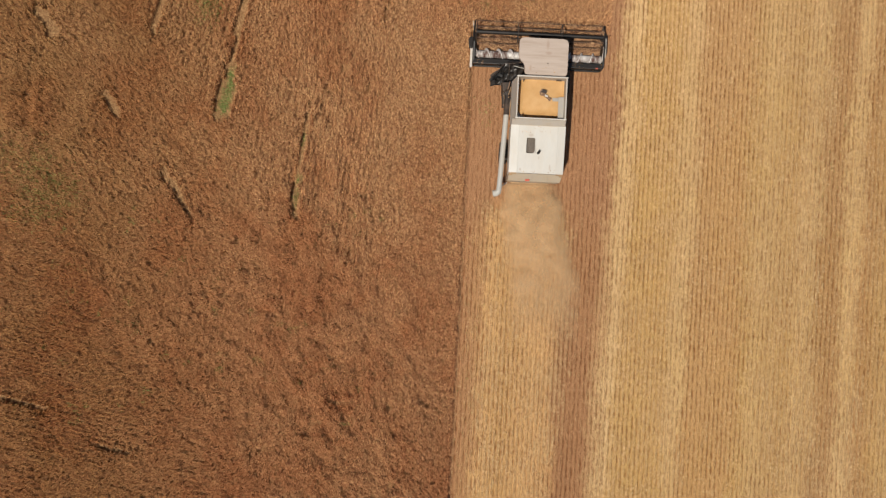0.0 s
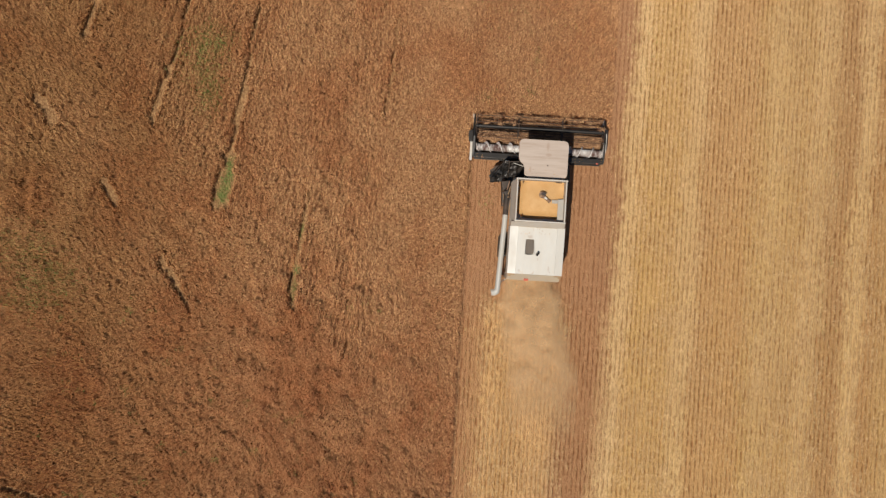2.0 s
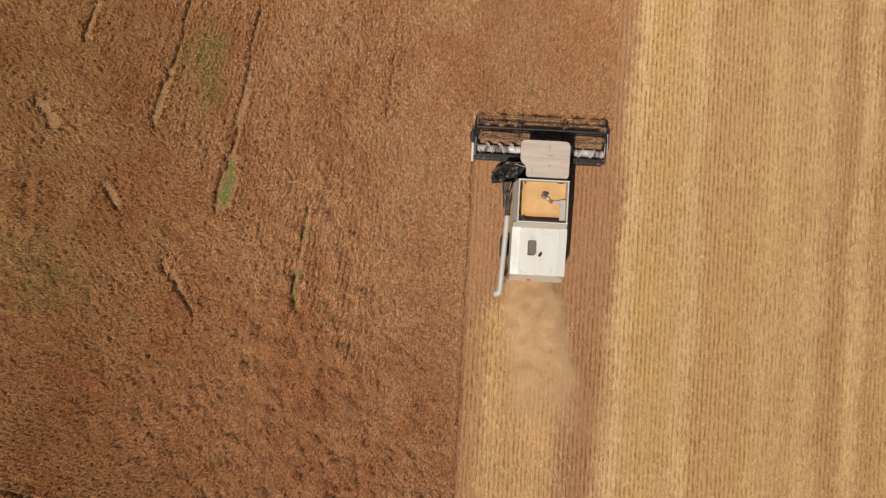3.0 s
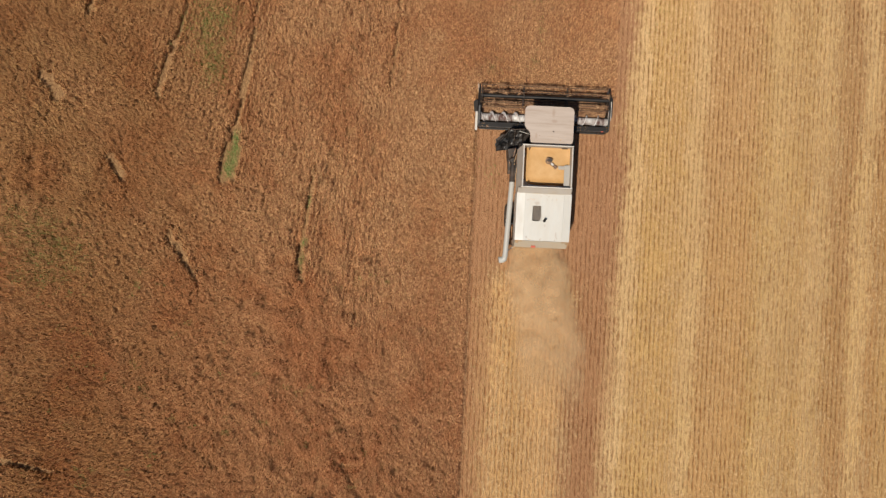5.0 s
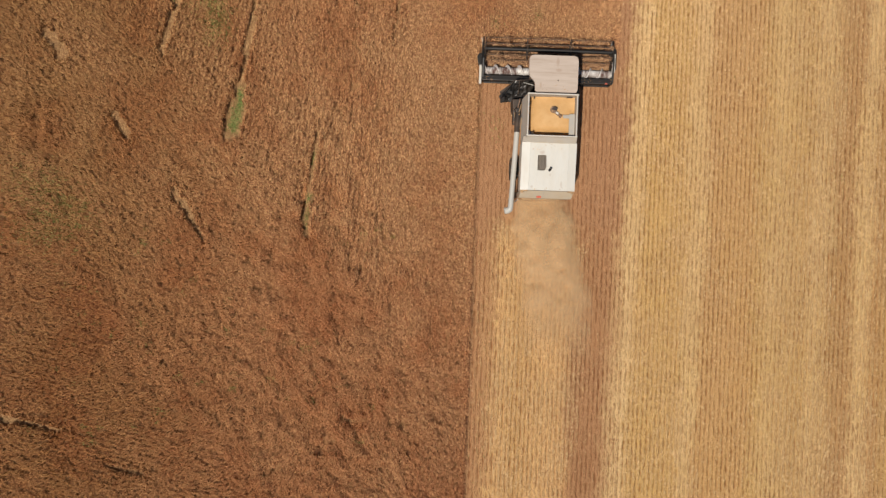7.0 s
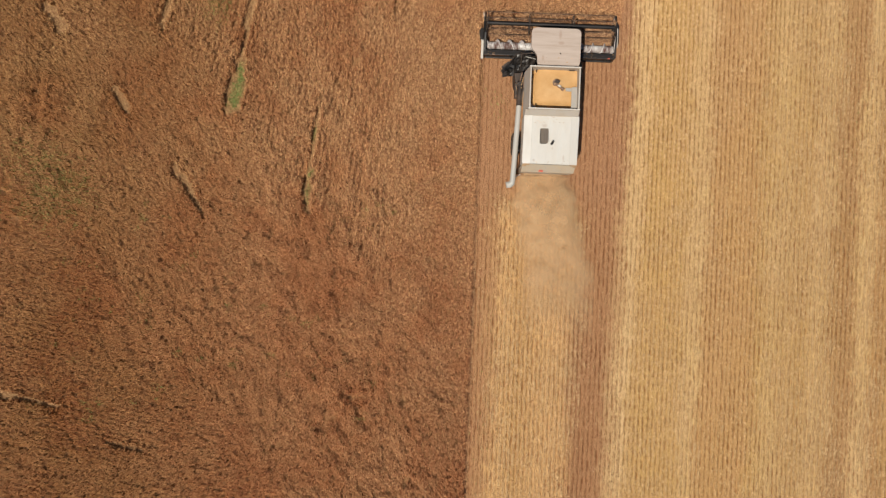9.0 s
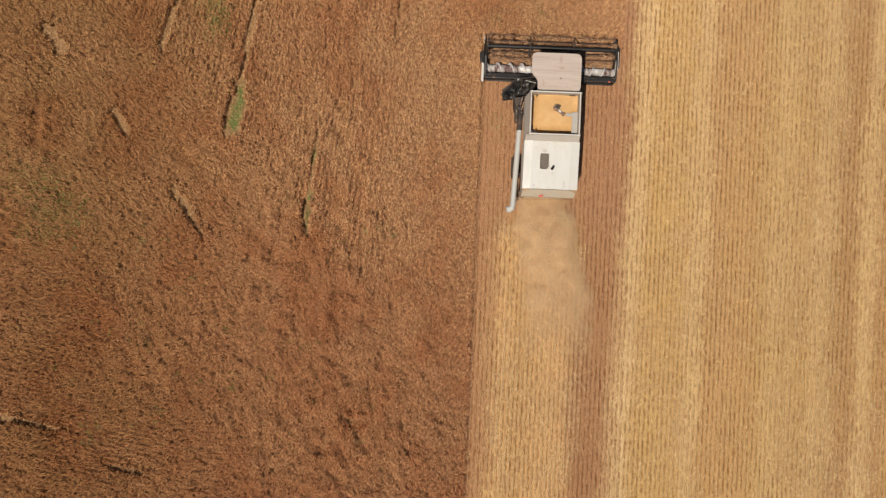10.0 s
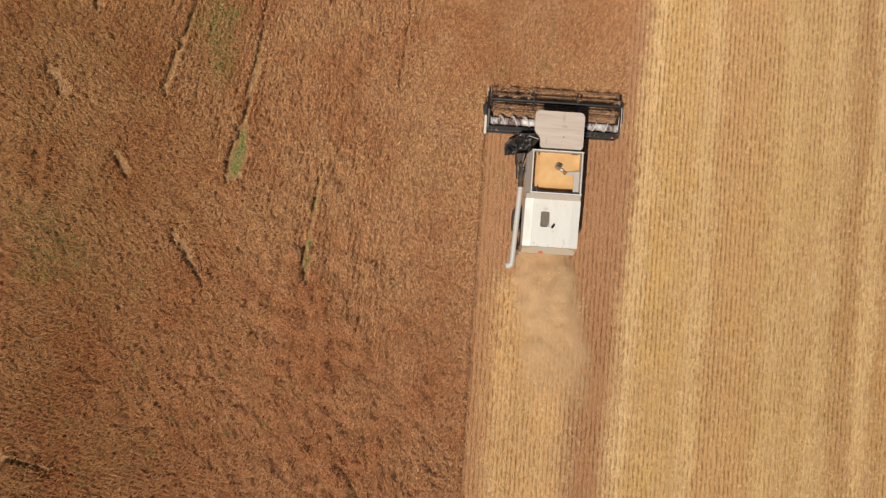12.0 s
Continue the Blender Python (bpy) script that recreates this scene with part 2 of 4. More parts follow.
def rounded(points, radius, steps=4):
    """An outline with its corners rounded."""
    out = []
    for i, p in enumerate(points):
        p, a, b = Vector(p), Vector(points[i - 1]), Vector(points[(i + 1) % len(points)])
        r = min(radius, (a - p).length * 0.45, (b - p).length * 0.45)
        s, e = p + (a - p).normalized() * r, p + (b - p).normalized() * r
        for k in range(steps + 1):
            t = k / steps
            out.append(tuple(s * (1 - t) ** 2 + p * 2 * t * (1 - t) + e * t * t))
    return out


def fresh():
    return bmesh.new()


# ---- the ground: one sheet to the horizon ----
bm = fresh()
bmesh.ops.create_grid(bm, x_segments=24, y_segments=24, size=1500)
mesh = bpy.data.meshes.new("ground")
bm.to_mesh(mesh)
bm.free()
mesh.materials.append(MAT_GROUND)
tagged(new("ground", mesh), "brown soil striped with pale yellow chopped straw", "field ground", kind="structure")

# ---- the standing crop ----
X0, X1, Y0, Y1 = -33.5, -3.95, -30.0, 9.6
RIGHT_EDGE, KNIFE = 4.15, -0.35
MAIN_GAPS = [
    ([(-20.0, 9.0), (-20.95, 3.31), (-21.67, 0.81), (-22.31, -1.35)], (0.1, 0.13, 0.2, 0.26)),
    ([(-16.2, 8.0), (-16.75, 3.47), (-17.2, -0.16), (-17.7, -3.4), (-17.85, -4.2), (-18.05, -5.9)], (0.08, 0.12, 0.2, 0.26, 0.5, 0.42)),
    ([(-13.0, -4.9), (-13.14, -6.4), (-13.3, -8.4), (-13.5, -9.6), (-13.6, -10.6), (-13.35, -11.7)], (0.07, 0.13, 0.18, 0.28, 0.4, 0.15)),
    ([(-25.24, 7.74), (-25.8, 5.42), (-26.44, 3.25)], (0.14, 0.22, 0.28)),
    ([(-8.4, 5.5), (-8.55, 2.0), (-8.9, -0.4)], (0.05, 0.12, 0.05)),
]
HEADLAND_GAPS = [
    ([(-29.03, -0.3), (-28.5, -0.9), (-27.92, -1.64)], (0.3, 0.36, 0.28)),
    ([(-24.9, -4.91), (-24.12, -6.19)], (0.22, 0.3)),
    ([(-21.28, -9.14), (-20.4, -10.48), (-19.42, -12.09)], (0.2, 0.26, 0.12)),
    ([(-11.07, -21.79), (-10.66, -22.3), (-9.59, -21.96)], (0.14, 0.2, 0.16)),
    ([(-31.5, -22.7), (-29.0, -23.0), (-27.45, -23.33)], (0.14, 0.2, 0.14)),
    ([(-24.6, -25.2), (-22.4, -25.7)], (0.14, 0.16)),
]
GAPS = MAIN_GAPS + HEADLAND_GAPS


def below_diagonal(x, y):
    """Metres below the slanting line at which the main rows end and the headland's rows begin."""
    return -((x + 18.0) * 0.742 + (y + 6.1) * 0.67)


def crop_rows():
    """Plants along the drilled rows: near-straight rows, and the headland's rows that cross their ends."""
    step = 0.105
    xs, ys, along, slot = [], [], [], []
    for x0 in np.arange(X0 - 8, RIGHT_EDGE, ROW):
        lean = 0.0145 * max(0.0, -4.0 - x0)
        y = np.arange(Y0, Y1, step) + rng.uniform(0, step)
        x = x0 + lean * (y + 3)
        keep = below_diagonal(x, y) < rng.normal(0, 0.25, len(y))
        xs.append(x[keep]), ys.append(y[keep]), along.append(np.full(keep.sum(), math.pi / 2 - lean))
        slot.append(smooth_noise(np.full(keep.sum(), 3.0 * round(x0 / ROW)), y[keep] / 1.3, 1.0, 81))
    for angle, near, far in ((-0.92, -0.3, 12.0), (-0.2, 11.6, 60.0)):
        c, s = math.cos(angle), math.sin(angle)
        for v in np.arange(-60, 60, ROW):
            u = np.arange(-60, 60, step) + rng.uniform(0, step)
            x, y = -18 + c * u - s * v, -6 + s * u + c * v
            d = below_diagonal(x, y) + rng.normal(0, 0.25, len(u))
            keep = (d > near) & (d < far) & (x > X0) & (x < X1) & (y > Y0) & (y < Y1)
            xs.append(x[keep]), ys.append(y[keep]), along.append(np.full(keep.sum(), angle))
            slot.append(smooth_noise(np.full(keep.sum(), 3.0 * round(v / ROW)), u[keep] / 0.5, 1.0, 82))
    y = np.arange(Y0, KNIFE, 0.06)
    xs.append(np.full(len(y), X1 - 0.06)), ys.append(y), along.append(np.full(len(y), math.pi / 2)), slot.append(np.full(len(y), 0.6))
    return np.concatenate(xs), np.concatenate(ys), np.concatenate(along), np.concatenate(slot)


def standing(x, y):
    """Where the crop still stands."""
    left = (x < X1 + 0.05 * (smooth_noise(x, y, 0.5, 5) - 0.5)) & (x > X0)
    ahead = (x < RIGHT_EDGE + 0.1 * (smooth_noise(x, y, 0.5, 6) - 0.5)) & (y > KNIFE) & (x >= X1)
    ok = left | ahead
    for points, half in GAPS:
        ok &= ~near_line(x, y, points, half)
    return ok


def roughness(x, y):
    """Where the crop has lodged and stands in uneven tufts, 0 to 1."""
    patchy = np.clip((smooth_noise(x, y, 6.0, 50) - 0.3) * 1.3, 0, 0.7)
    tufted = np.exp(-(((x + 11.5) / 7.0) ** 2 + ((y + 16.0) / 9.5) ** 2) ** 1.5)
    return np.clip(patchy * 0.8 + 0.95 * tufted, 0, 1) * np.clip((-4.6 - x) / 2.0, 0.1, 1)


px, py, turn, slot = crop_rows()
px = px + rng.normal(0, 1, len(px)) * np.where((px < X1) & (px > X1 - 0.07), 0.012, np.where(below_diagonal(px, py) > 0, 0.06, np.interp(px, [-11, -6], [0.02, 0.06])))
py = py + rng.normal(0, 0.03, len(py))
keep = standing(px, py) & (rng.random(len(px)) > 0.02 + 0.25 * (smooth_noise(px, py, 0.4, 3) > 0.9))
keep &= ~((smooth_noise(px, py, 0.3, 60) > 0.9 - 0.08 * rng.random(len(px))) & (roughness(px, py) > 0.45))
px, py, turn, slot = px[keep], py[keep], turn[keep], slot[keep]
rough = roughness(px, py)
tall = 0.46 + 0.1 * smooth_noise(px, py, 2.2, 1) + (0.1 + 0.74 * rough) * (smooth_noise(px, py, 0.55, 2) - 0.45)
# weak stretches of a row stand lower, as dark slots along it
tall -= 0.2 * np.clip((0.42 - slot) / 0.2, 0, 1) * np.clip(0.45 + 1.1 * (smooth_noise(px, py, 4.0, 52) - 0.3), 0.15, 1) * np.clip((-3.9 - px) / 1.5, 0.35, 1)
tall = np.maximum(tall, 0.12)
tall = np.where((px > X1 - 0.3) & (px < X1 + 0.1) & (py < KNIFE), tall * (0.85 + 0.4 * smooth_noise(px * 0.2, py, 0.7, 12)), tall)
sway = 0.05 + 0.14 * rough * smooth_noise(px, py, 0.9, 9)
LEAVES, STEMS = 36, 3
n = len(px) * LEAVES
bx, by, bh, bs = (np.repeat(v, LEAVES) for v in (px, py, tall, sway))
bl = np.repeat(rng.uniform(0, 2 * math.pi, len(px)) * (1 - rough) + 4.5 * smooth_noise(px, py, 0.9, 51) * rough, LEAVES)
along = np.repeat(turn, LEAVES) + np.pi * rng.integers(0, 2, n) + rng.normal(0, 0.4, n)
main = below_diagonal(px, py) < 0
angle = np.where(rng.random(n) < np.repeat(np.where(main, np.interp(px, [-9.5, -6], [0.85, 0.35]), 0.65), LEAVES), along, rng.uniform(0, 2 * math.pi, n))
reach = rng.uniform(0.05, 0.17, n)
low = rng.random(n) < 0.45
reach = np.where(low, reach * 1.2, reach) * np.repeat(np.where(px > X1, 0.75, 1.0), LEAVES)
top = bh * np.where(low, rng.uniform(0.55, 0.78, n), rng.uniform(0.72, 1.0, n))
foot = top - rng.uniform(0.0, 0.14, n)
loose = np.repeat(np.where(below_diagonal(px, py) > 0, 0.046, np.interp(px, [-9.5, -6.5], [0.036, 0.07])) + 0.035 * rough, LEAVES)
bx, by = bx + rng.normal(0, 1, n) * loose, by + rng.normal(0, 1, n) * loose
bx = bx + bs * np.cos(bl) + np.where(low, rng.normal(0, 0.07, n), 0)
by = by + bs * np.sin(bl) + np.where(low, rng.normal(0, 0.05, n), 0)
root = np.stack([bx - 0.4 * reach * np.cos(angle), by - 0.4 * reach * np.sin(angle), foot], 1)
tip = np.stack([bx + 0.6 * reach * np.cos(angle), by + 0.6 * reach * np.sin(angle), top], 1)
leaves = blades(root, tip, rng.uniform(0.010, 0.028, n))[:, :3]
n = len(px) * STEMS
bx, by, bh = (np.repeat(v, STEMS) for v in (px, py, tall))
root = np.stack([bx + rng.normal(0, 0.03, n), by + rng.normal(0, 0.03, n), np.zeros(n)], 1)
tip = np.stack([bx + rng.normal(0, 0.05, n), by + rng.normal(0, 0.05, n), bh * rng.uniform(0.7, 0.9, n)], 1)
stems = blades(root, tip, rng.uniform(0.02, 0.04, n), 0.9)
# the flanks of the stand, beside gaps and the cut edge, are leafy down to the ground
flank = (px > X1 - 0.1) & (px < X1 + 0.2) & (py < KNIFE)
for points, half in GAPS:
    flank |= near_line(px, py, points, [h + 0.3 for h in half])
fx, fy, fh = (np.repeat(v[flank], 26) for v in (px, py, tall))
n = len(fx)
angle, reach = rng.uniform(0, 2 * math.pi, n), rng.uniform(0.02, 0.07, n)
root = np.stack([fx + rng.normal(0, 0.04, n), fy + rng.normal(0, 0.05, n), fh * rng.uniform(0.0, 0.75, n)], 1)
tip = root + np.stack([reach * np.cos(angle), reach * np.sin(angle), rng.uniform(0.04, 0.16, n)], 1)
tip[:, 2] = np.minimum(tip[:, 2], np.maximum(fh * 0.95, root[:, 2] + 0.02))
flanks = blades(root, tip, rng.uniform(0.03, 0.06, n), 0.8)
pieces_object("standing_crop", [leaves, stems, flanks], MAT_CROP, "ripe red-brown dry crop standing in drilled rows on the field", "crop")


# ---- stubble and straw on the harvested part ----
def stubble_rows(x_low, x_high, y_low, y_high, step, height):
    rows = np.arange(math.ceil(x_low / ROW), math.floor(x_high / ROW) + 1) * ROW
    y = np.arange(y_low, y_high, step)
    gx, gy = (a.ravel() for a in np.meshgrid(rows, y))
    gx = gx + rng.normal(0, 0.03, len(gx)) - 0.25 * ROW
    gy = gy + rng.uniform(-step, step, len(gy))
    base = np.stack([gx, gy, np.zeros(len(gx))], 1)
    off = rng.normal(0, 0.035, (len(gx), 2))
    tip = np.column_stack([gx + off[:, 0], gy + off[:, 1], height * rng.uniform(0.6, 1.15, len(gx))])
    return base, tip


base, tip = stubble_rows(-3.85, 5.1, -30.0, -2.4, 0.034, 0.11)
base2, tip2 = stubble_rows(4.2, 5.1, -2.4, 9.6, 0.055, 0.11)
base, tip = np.concatenate([base, base2]), np.concatenate([tip, tip2])
quads_object("cut_stems", blades(base, tip, rng.uniform(0.015, 0.03, len(base)), 0.8), MAT_CUT,
             "short reddish-brown cut stems in rows on the fresh swath", "stubble")
base, tip = stubble_rows(4.3, 22.5, -30.0, 9.6, 0.06, 0.12)
keep = rng.random(len(base)) < np.clip((base[:, 0] - 4.6) / 1.3, 0, 1)
base, tip = base[keep], tip[keep]
quads_object("stubble", blades(base, tip, rng.uniform(0.015, 0.03, len(base)), 0.8), MAT_STUBBLE,
             "pale yellow stubble in straight rows on the harvested field", "stubble")


def straw_cover(x, y):
    """How thickly the chopped straw lies, 0 to 1."""
    levels = [(-3.9, 0.05), (-2.8, 0.08), (-2.4, 0.35), (-1.9, 0.9), (-1.0, 0.6), (0.8, 0.8), (1.7, 0.8), (2.6, 0.025), (4.35, 0.01), (5.0, 0.9), (5.8, 1.0), (6.3, 0.55), (8.4, 0.6),
              (8.9, 0.95), (9.5, 0.9), (10.0, 0.26), (12.3, 0.26), (13.0, 0.7), (15.5, 0.7), (16.3, 1.0), (16.8, 0.9), (17.3, 0.28), (18.4, 0.25), (18.8, 1.0),
              (19.4, 0.9), (19.8, 0.4), (22.0, 0.8), (25.0, 0.5)]
    x = x + 0.9 * (smooth_noise(x, y * 0.7, 0.6, 22) - 0.5) + 0.9 * (smooth_noise(x, y * 0.5, 2.2, 23) - 0.5)
    x = x - (0.03 * y + 0.18) * np.clip(x - 3.2, 0, 1) * np.clip((7.0 - x) / 1.4, 0, 1)
    cover = np.interp(x, [a for a, b in levels], [b for a, b in levels])
    bare = (x < 4.0) & (y > -9.2 - 1.5 * smooth_noise(x, y, 0.8, 21))
    cover = np.where((x > 3.5) & (x < 5.6), 0.01 + 0.99 * np.clip((x - 4.3) / 1.5, 0, 1) ** 1.6, cover)
    return np.where(bare, 0.006, cover) * (0.22 + 0.95 * smooth_noise(x, y * 0.6, 0.8, 20))


n = 420000
sx, sy = rng.uniform(-3.9, 22.5, n), rng.uniform(-30.0, 9.6, n)
in_row = rng.random(n) < 0.93
sx = np.where(in_row, (np.round(sx / ROW) - 0.25) * ROW + rng.normal(0, 0.038, n), sx)
keep = (rng.random(n) < straw_cover(sx, sy)) & ((sx > 4.2) | (sy < -2.4))
sx, sy = sx[keep], sy[keep]
heaps = [(8.25, -11.1, 0.35, 0.3), (7.7, -10.9, 0.5, 0.2), (11.3, -2.4, 0.12, 0.12), (10.2, -13.5, 0.5, 0.5), (7.0, -12.8, 0.5, 0.4)]
for hx, hy, wx, wy in heaps:
    sx, sy = np.append(sx, rng.normal(hx, wx, int(400 * wx))), np.append(sy, rng.normal(hy, wy, int(400 * wx)))
n = len(sx)
angle = rng.normal(math.pi / 2, 0.85, n)
length = rng.uniform(0.05, 0.19, n)
z = rng.uniform(0.015, 0.14, n)
half = np.stack([np.cos(angle) * length / 2, np.sin(angle) * length / 2, rng.normal(0, 0.012, n)], 1)
mid = np.stack([sx, sy, z], 1)
# coarser wisps, thrown sideways out of the bands and lying across the rows
m = 60000
wx, wy = rng.uniform(-3.4, 22.5, m), rng.uniform(-30.0, 9.6, m)
thick = straw_cover(wx, wy) * (0.25 + 0.75 * (smooth_noise(wx, wy, 0.42, 71) > 0.55)) * np.clip(0.75 - 0.02 * wy, 0.5, 1.0)
keep = (rng.random(m) < thick) & ((wx > 4.4) | (wy < -10.0))
wx, wy = wx[keep], wy[keep]
m = len(wx)
angle = math.pi / 2 + np.where(smooth_noise(wx, wy * 0.6, 0.35, 72) < 0.5, -1, 1) * rng.normal(0.7, 0.35, m)
length = rng.uniform(0.06, 0.17, m)
wide = np.stack([np.cos(angle) * length / 2, np.sin(angle) * length / 2, rng.normal(0, 0.015, m)], 1)
spot = np.stack([wx, wy, rng.uniform(0.06, 0.13, m)], 1)
half, mid, n = np.concatenate([half, wide]), np.concatenate([mid, spot]), n + m
thickness = np.concatenate([rng.uniform(0.007, 0.018, n - m), rng.uniform(0.012, 0.024, m)])
quads_object("loose_straw", blades(mid - half, mid + half, thickness, 1.0), MAT_STRAW,
             "pale chopped straw strewn in bands over the stubble", "straw")


# ---- trampled litter on the floor of the gaps ----
lx, ly = rng.uniform(X0, X1, 700000), rng.uniform(Y0, Y1, 700000)
keep = np.zeros(len(lx), bool)
for points, half in GAPS:
    keep |= near_line(lx, ly, points, [h * 1.1 for h in half])
lx, ly = lx[keep], ly[keep]
n = len(lx)
angle, length = rng.uniform(0, 6.28, n), rng.uniform(0.04, 0.16, n)
half = np.stack([np.cos(angle) * length / 2, np.sin(angle) * length / 2, rng.normal(0, 0.015, n)], 1)
mid = np.stack([lx, ly, rng.uniform(0.02, 0.09, n)], 1)
quads_object("crop_litter", blades(mid - half, mid + half, rng.uniform(0.012, 0.03, n), 0.7), MAT_LITTER, "pale brown fallen litter in the gaps of the crop", "litter")


# ---- green weeds in the gaps ----
def weed_patch(name, spots, count, label, height=0.22, material=MAT_WEED):
    c = np.array(spots)
    k = rng.integers(0, len(c), count)
    x = c[k, 0] + rng.normal(0, 1, count) * c[k, 2]
    y = c[k, 1] + rng.normal(0, 1, count) * c[k, 3]
    a = rng.uniform(0, 6.28, count)
    r = rng.uniform(0.03, 0.12, count)
    h = height * rng.uniform(0.5, 1.2, count)
    root = np.stack([x, y, h * 0.78], 1)
    tip = np.stack([x + r * np.cos(a), y + r * np.sin(a), h], 1)
    return quads_object(name, blades(root, tip, rng.uniform(0.015, 0.035, count)), material, label, "weeds")


weed_patch("weed_patch", [(-17.6, -3.7, 0.12, 0.35), (-17.8, -4.6, 0.2, 0.35), (-18.0, -5.35, 0.2, 0.28)], 850, "bright green weeds growing in a gap of the crop", 0.16, MAT_GREEN)
weed_patch("weed_patch", [(-13.45, -9.5, 0.1, 0.25), (-13.5, -10.5, 0.1, 0.3), (-13.25, -7.0, 0.08, 0.3)], 220, "thin green weeds in a short gap of the crop", 0.22, MAT_GREEN)
weed_patch("weed_patch", [(-29.3, -9.4, 1.1, 1.0), (-27.4, -10.6, 1.1, 0.9), (-28.8, -11.6, 1.0, 0.8)], 2600, "scattered olive weeds among the dry crop", 0.58)
weed_patch("weed_patch", [(-19.6, 2.6, 0.7, 0.9), (-19.0, 0.6, 0.5, 0.8), (-18.8, 3.6, 0.6, 0.5)], 2200, "scattered olive weeds between two gaps of the crop", 0.56)
weed_patch("weed_patch", [(-0.3, 3.4, 0.12, 0.8), (-0.6, 1.6, 0.15, 0.2), (-3.0, 1.2, 0.4, 0.3), (1.5, 5.8, 1.2, 0.6), (-2.5, 6.0, 1.4, 0.8)], 260, "a few green weeds in the crop ahead of the harvester", 0.55, MAT_GREEN)
weed_patch("weed_patch", [(-8.0 - 23.0 * a, -11.0 - 13.0 * b, 0.1 + 0.12 * c, 0.08 + 0.06 * a) for a, b, c in rng.random((60, 3))], 1300, "small dark green weeds dotted through the dry crop", 0.5)
weed_patch("weed_patch", [(9.6, -6.0, 1.5, 5.0), (17.4, -7.0, 0.5, 6.0), (6.0, 4.5, 0.6, 1.5), (-2.8, -5.0, 0.25, 0.5), (-2.7, -20.0, 0.6, 3.0)], 260, "sparse green regrowth between the stubble rows", 0.1)


# ---- materials of the harvester ----
def grain_material():
    n = Nodes("grain")
    kernels = n.add("ShaderNodeTexVoronoi")
    kernels.inputs["Scale"].default_value = 70.0
    n.link(n.place, kernels.inputs["Vector"])
    broad = n.noise(1.8, 3.0, 0.6)
    colour = n.mix(n.span(broad, 0.35, 0.7), (0.62, 0.36, 0.14), (0.7, 0.44, 0.2))
    colour = n.mix(n.span(kernels.outputs["Distance"], 0.2, 0.7, 0.0, 0.3), colour, (0.48, 0.25, 0.08))
    n.bump(kernels.outputs["Distance"], -0.01, 0.7)
    return n.done(colour, 0.6)


MAT_GRAIN = grain_material()
MAT_WHITE = painted("white_paint", (0.64, 0.625, 0.58), (0.48, 0.39, 0.28), 0.3, 0.35, streak=(1, 0.3, 1), stains=((-0.52, -6.74, 0.16, 0.12), (-0.05, -7.9, 0.05, 0.1), (0.55, -8.4, 0.06, 0.2), (-1.0, -8.55, 0.08, 0.08)))
MAT_ROOF = painted("cab_roof_paint", (0.55, 0.455, 0.385), (0.28, 0.19, 0.13), 0.45, 0.5, grain=6.0, streak=(0.22, 2.6, 1), stains=((0.12, -1.95, 0.1, 0.32), (0.18, -2.4, 0.2, 0.12), (-0.75, -3.2, 0.08, 0.2)))
MAT_RIM = painted("tank_metal", (0.46, 0.42, 0.37), (0.42, 0.31, 0.2), 0.45, 0.5)
MAT_SHEET = painted("bright_sheet", (0.62, 0.6, 0.56), (0.55, 0.4, 0.22), 0.3, 0.45)
MAT_TUBE = painted("grey_tube_paint", (0.5, 0.49, 0.45), (0.45, 0.35, 0.24), 0.28, 0.4, streak=(1, 0.3, 1))
MAT_BLACK = painted("black_steel", (0.008, 0.008, 0.008), (0.13, 0.08, 0.05), 0.1, 0.4)
MAT_DARK = painted("dark_machinery", (0.024, 0.02, 0.018), (0.26, 0.16, 0.1), 0.3, 0.55)
MAT_TARP = painted("black_cover", (0.009, 0.009, 0.009), (0.2, 0.14, 0.1), 0.18, 0.35)
MAT_SILVER = painted("worn_steel", (0.78, 0.76, 0.74), (0.3, 0.15, 0.09), 0.5, 0.4, 0.2, streak=(0.6, 1, 1))
MAT_AUGER = painted("auger_drum", (0.8, 0.78, 0.75), (0.1, 0.045, 0.035), 1.2, 0.3, 0.1, grain=6.0, streak=(1.3, 0.5, 0.5))
MAT_SCREEN = painted("air_screen", (0.16, 0.135, 0.115), (0.3, 0.24, 0.18), 0.5, 0.6)
MAT_PLATE = painted("grey_plate", (0.4, 0.385, 0.36), (0.5, 0.36, 0.2), 0.3, 0.45)
MAT_BAT = painted("crop_fouled_steel", (0.055, 0.032, 0.022), (0.26, 0.15, 0.08), 0.5, 0.7)
MAT_HOOD = painted("dusty_hood", (0.5, 0.44, 0.35), (0.48, 0.36, 0.22), 0.6, 0.6)
MAT_CAKED = painted("dust_caked_steel", (0.34, 0.22, 0.12), (0.5, 0.32, 0.17), 0.7, 0.8)
MAT_RUBBER = painted("tyre_rubber", (0.02, 0.02, 0.02), (0.25, 0.17, 0.1), 0.5, 0.85)
MAT_TABLE = painted("header_table", (0.27, 0.17, 0.1), (0.42, 0.26, 0.13), 0.6, 0.7)
MAT_RED = painted("red_lens", (0.66, 0.06, 0.04), (0.5, 0.3, 0.18), 0.5, 0.4, grain=9.0)
MAT_FED = straw_like("fed_crop", (0.12, 0.055, 0.03), (0.28, 0.145, 0.078), (0.48, 0.29, 0.15))
MAT_GLASS = painted("tinted_glass", (0.02, 0.025, 0.03), (0.3, 0.2, 0.12), 0.12, 0.08)
MAT_RUST = painted("rusty_steel", (0.17, 0.09, 0.055), (0.46, 0.34, 0.24), 0.6, 0.6, grain=7.0)


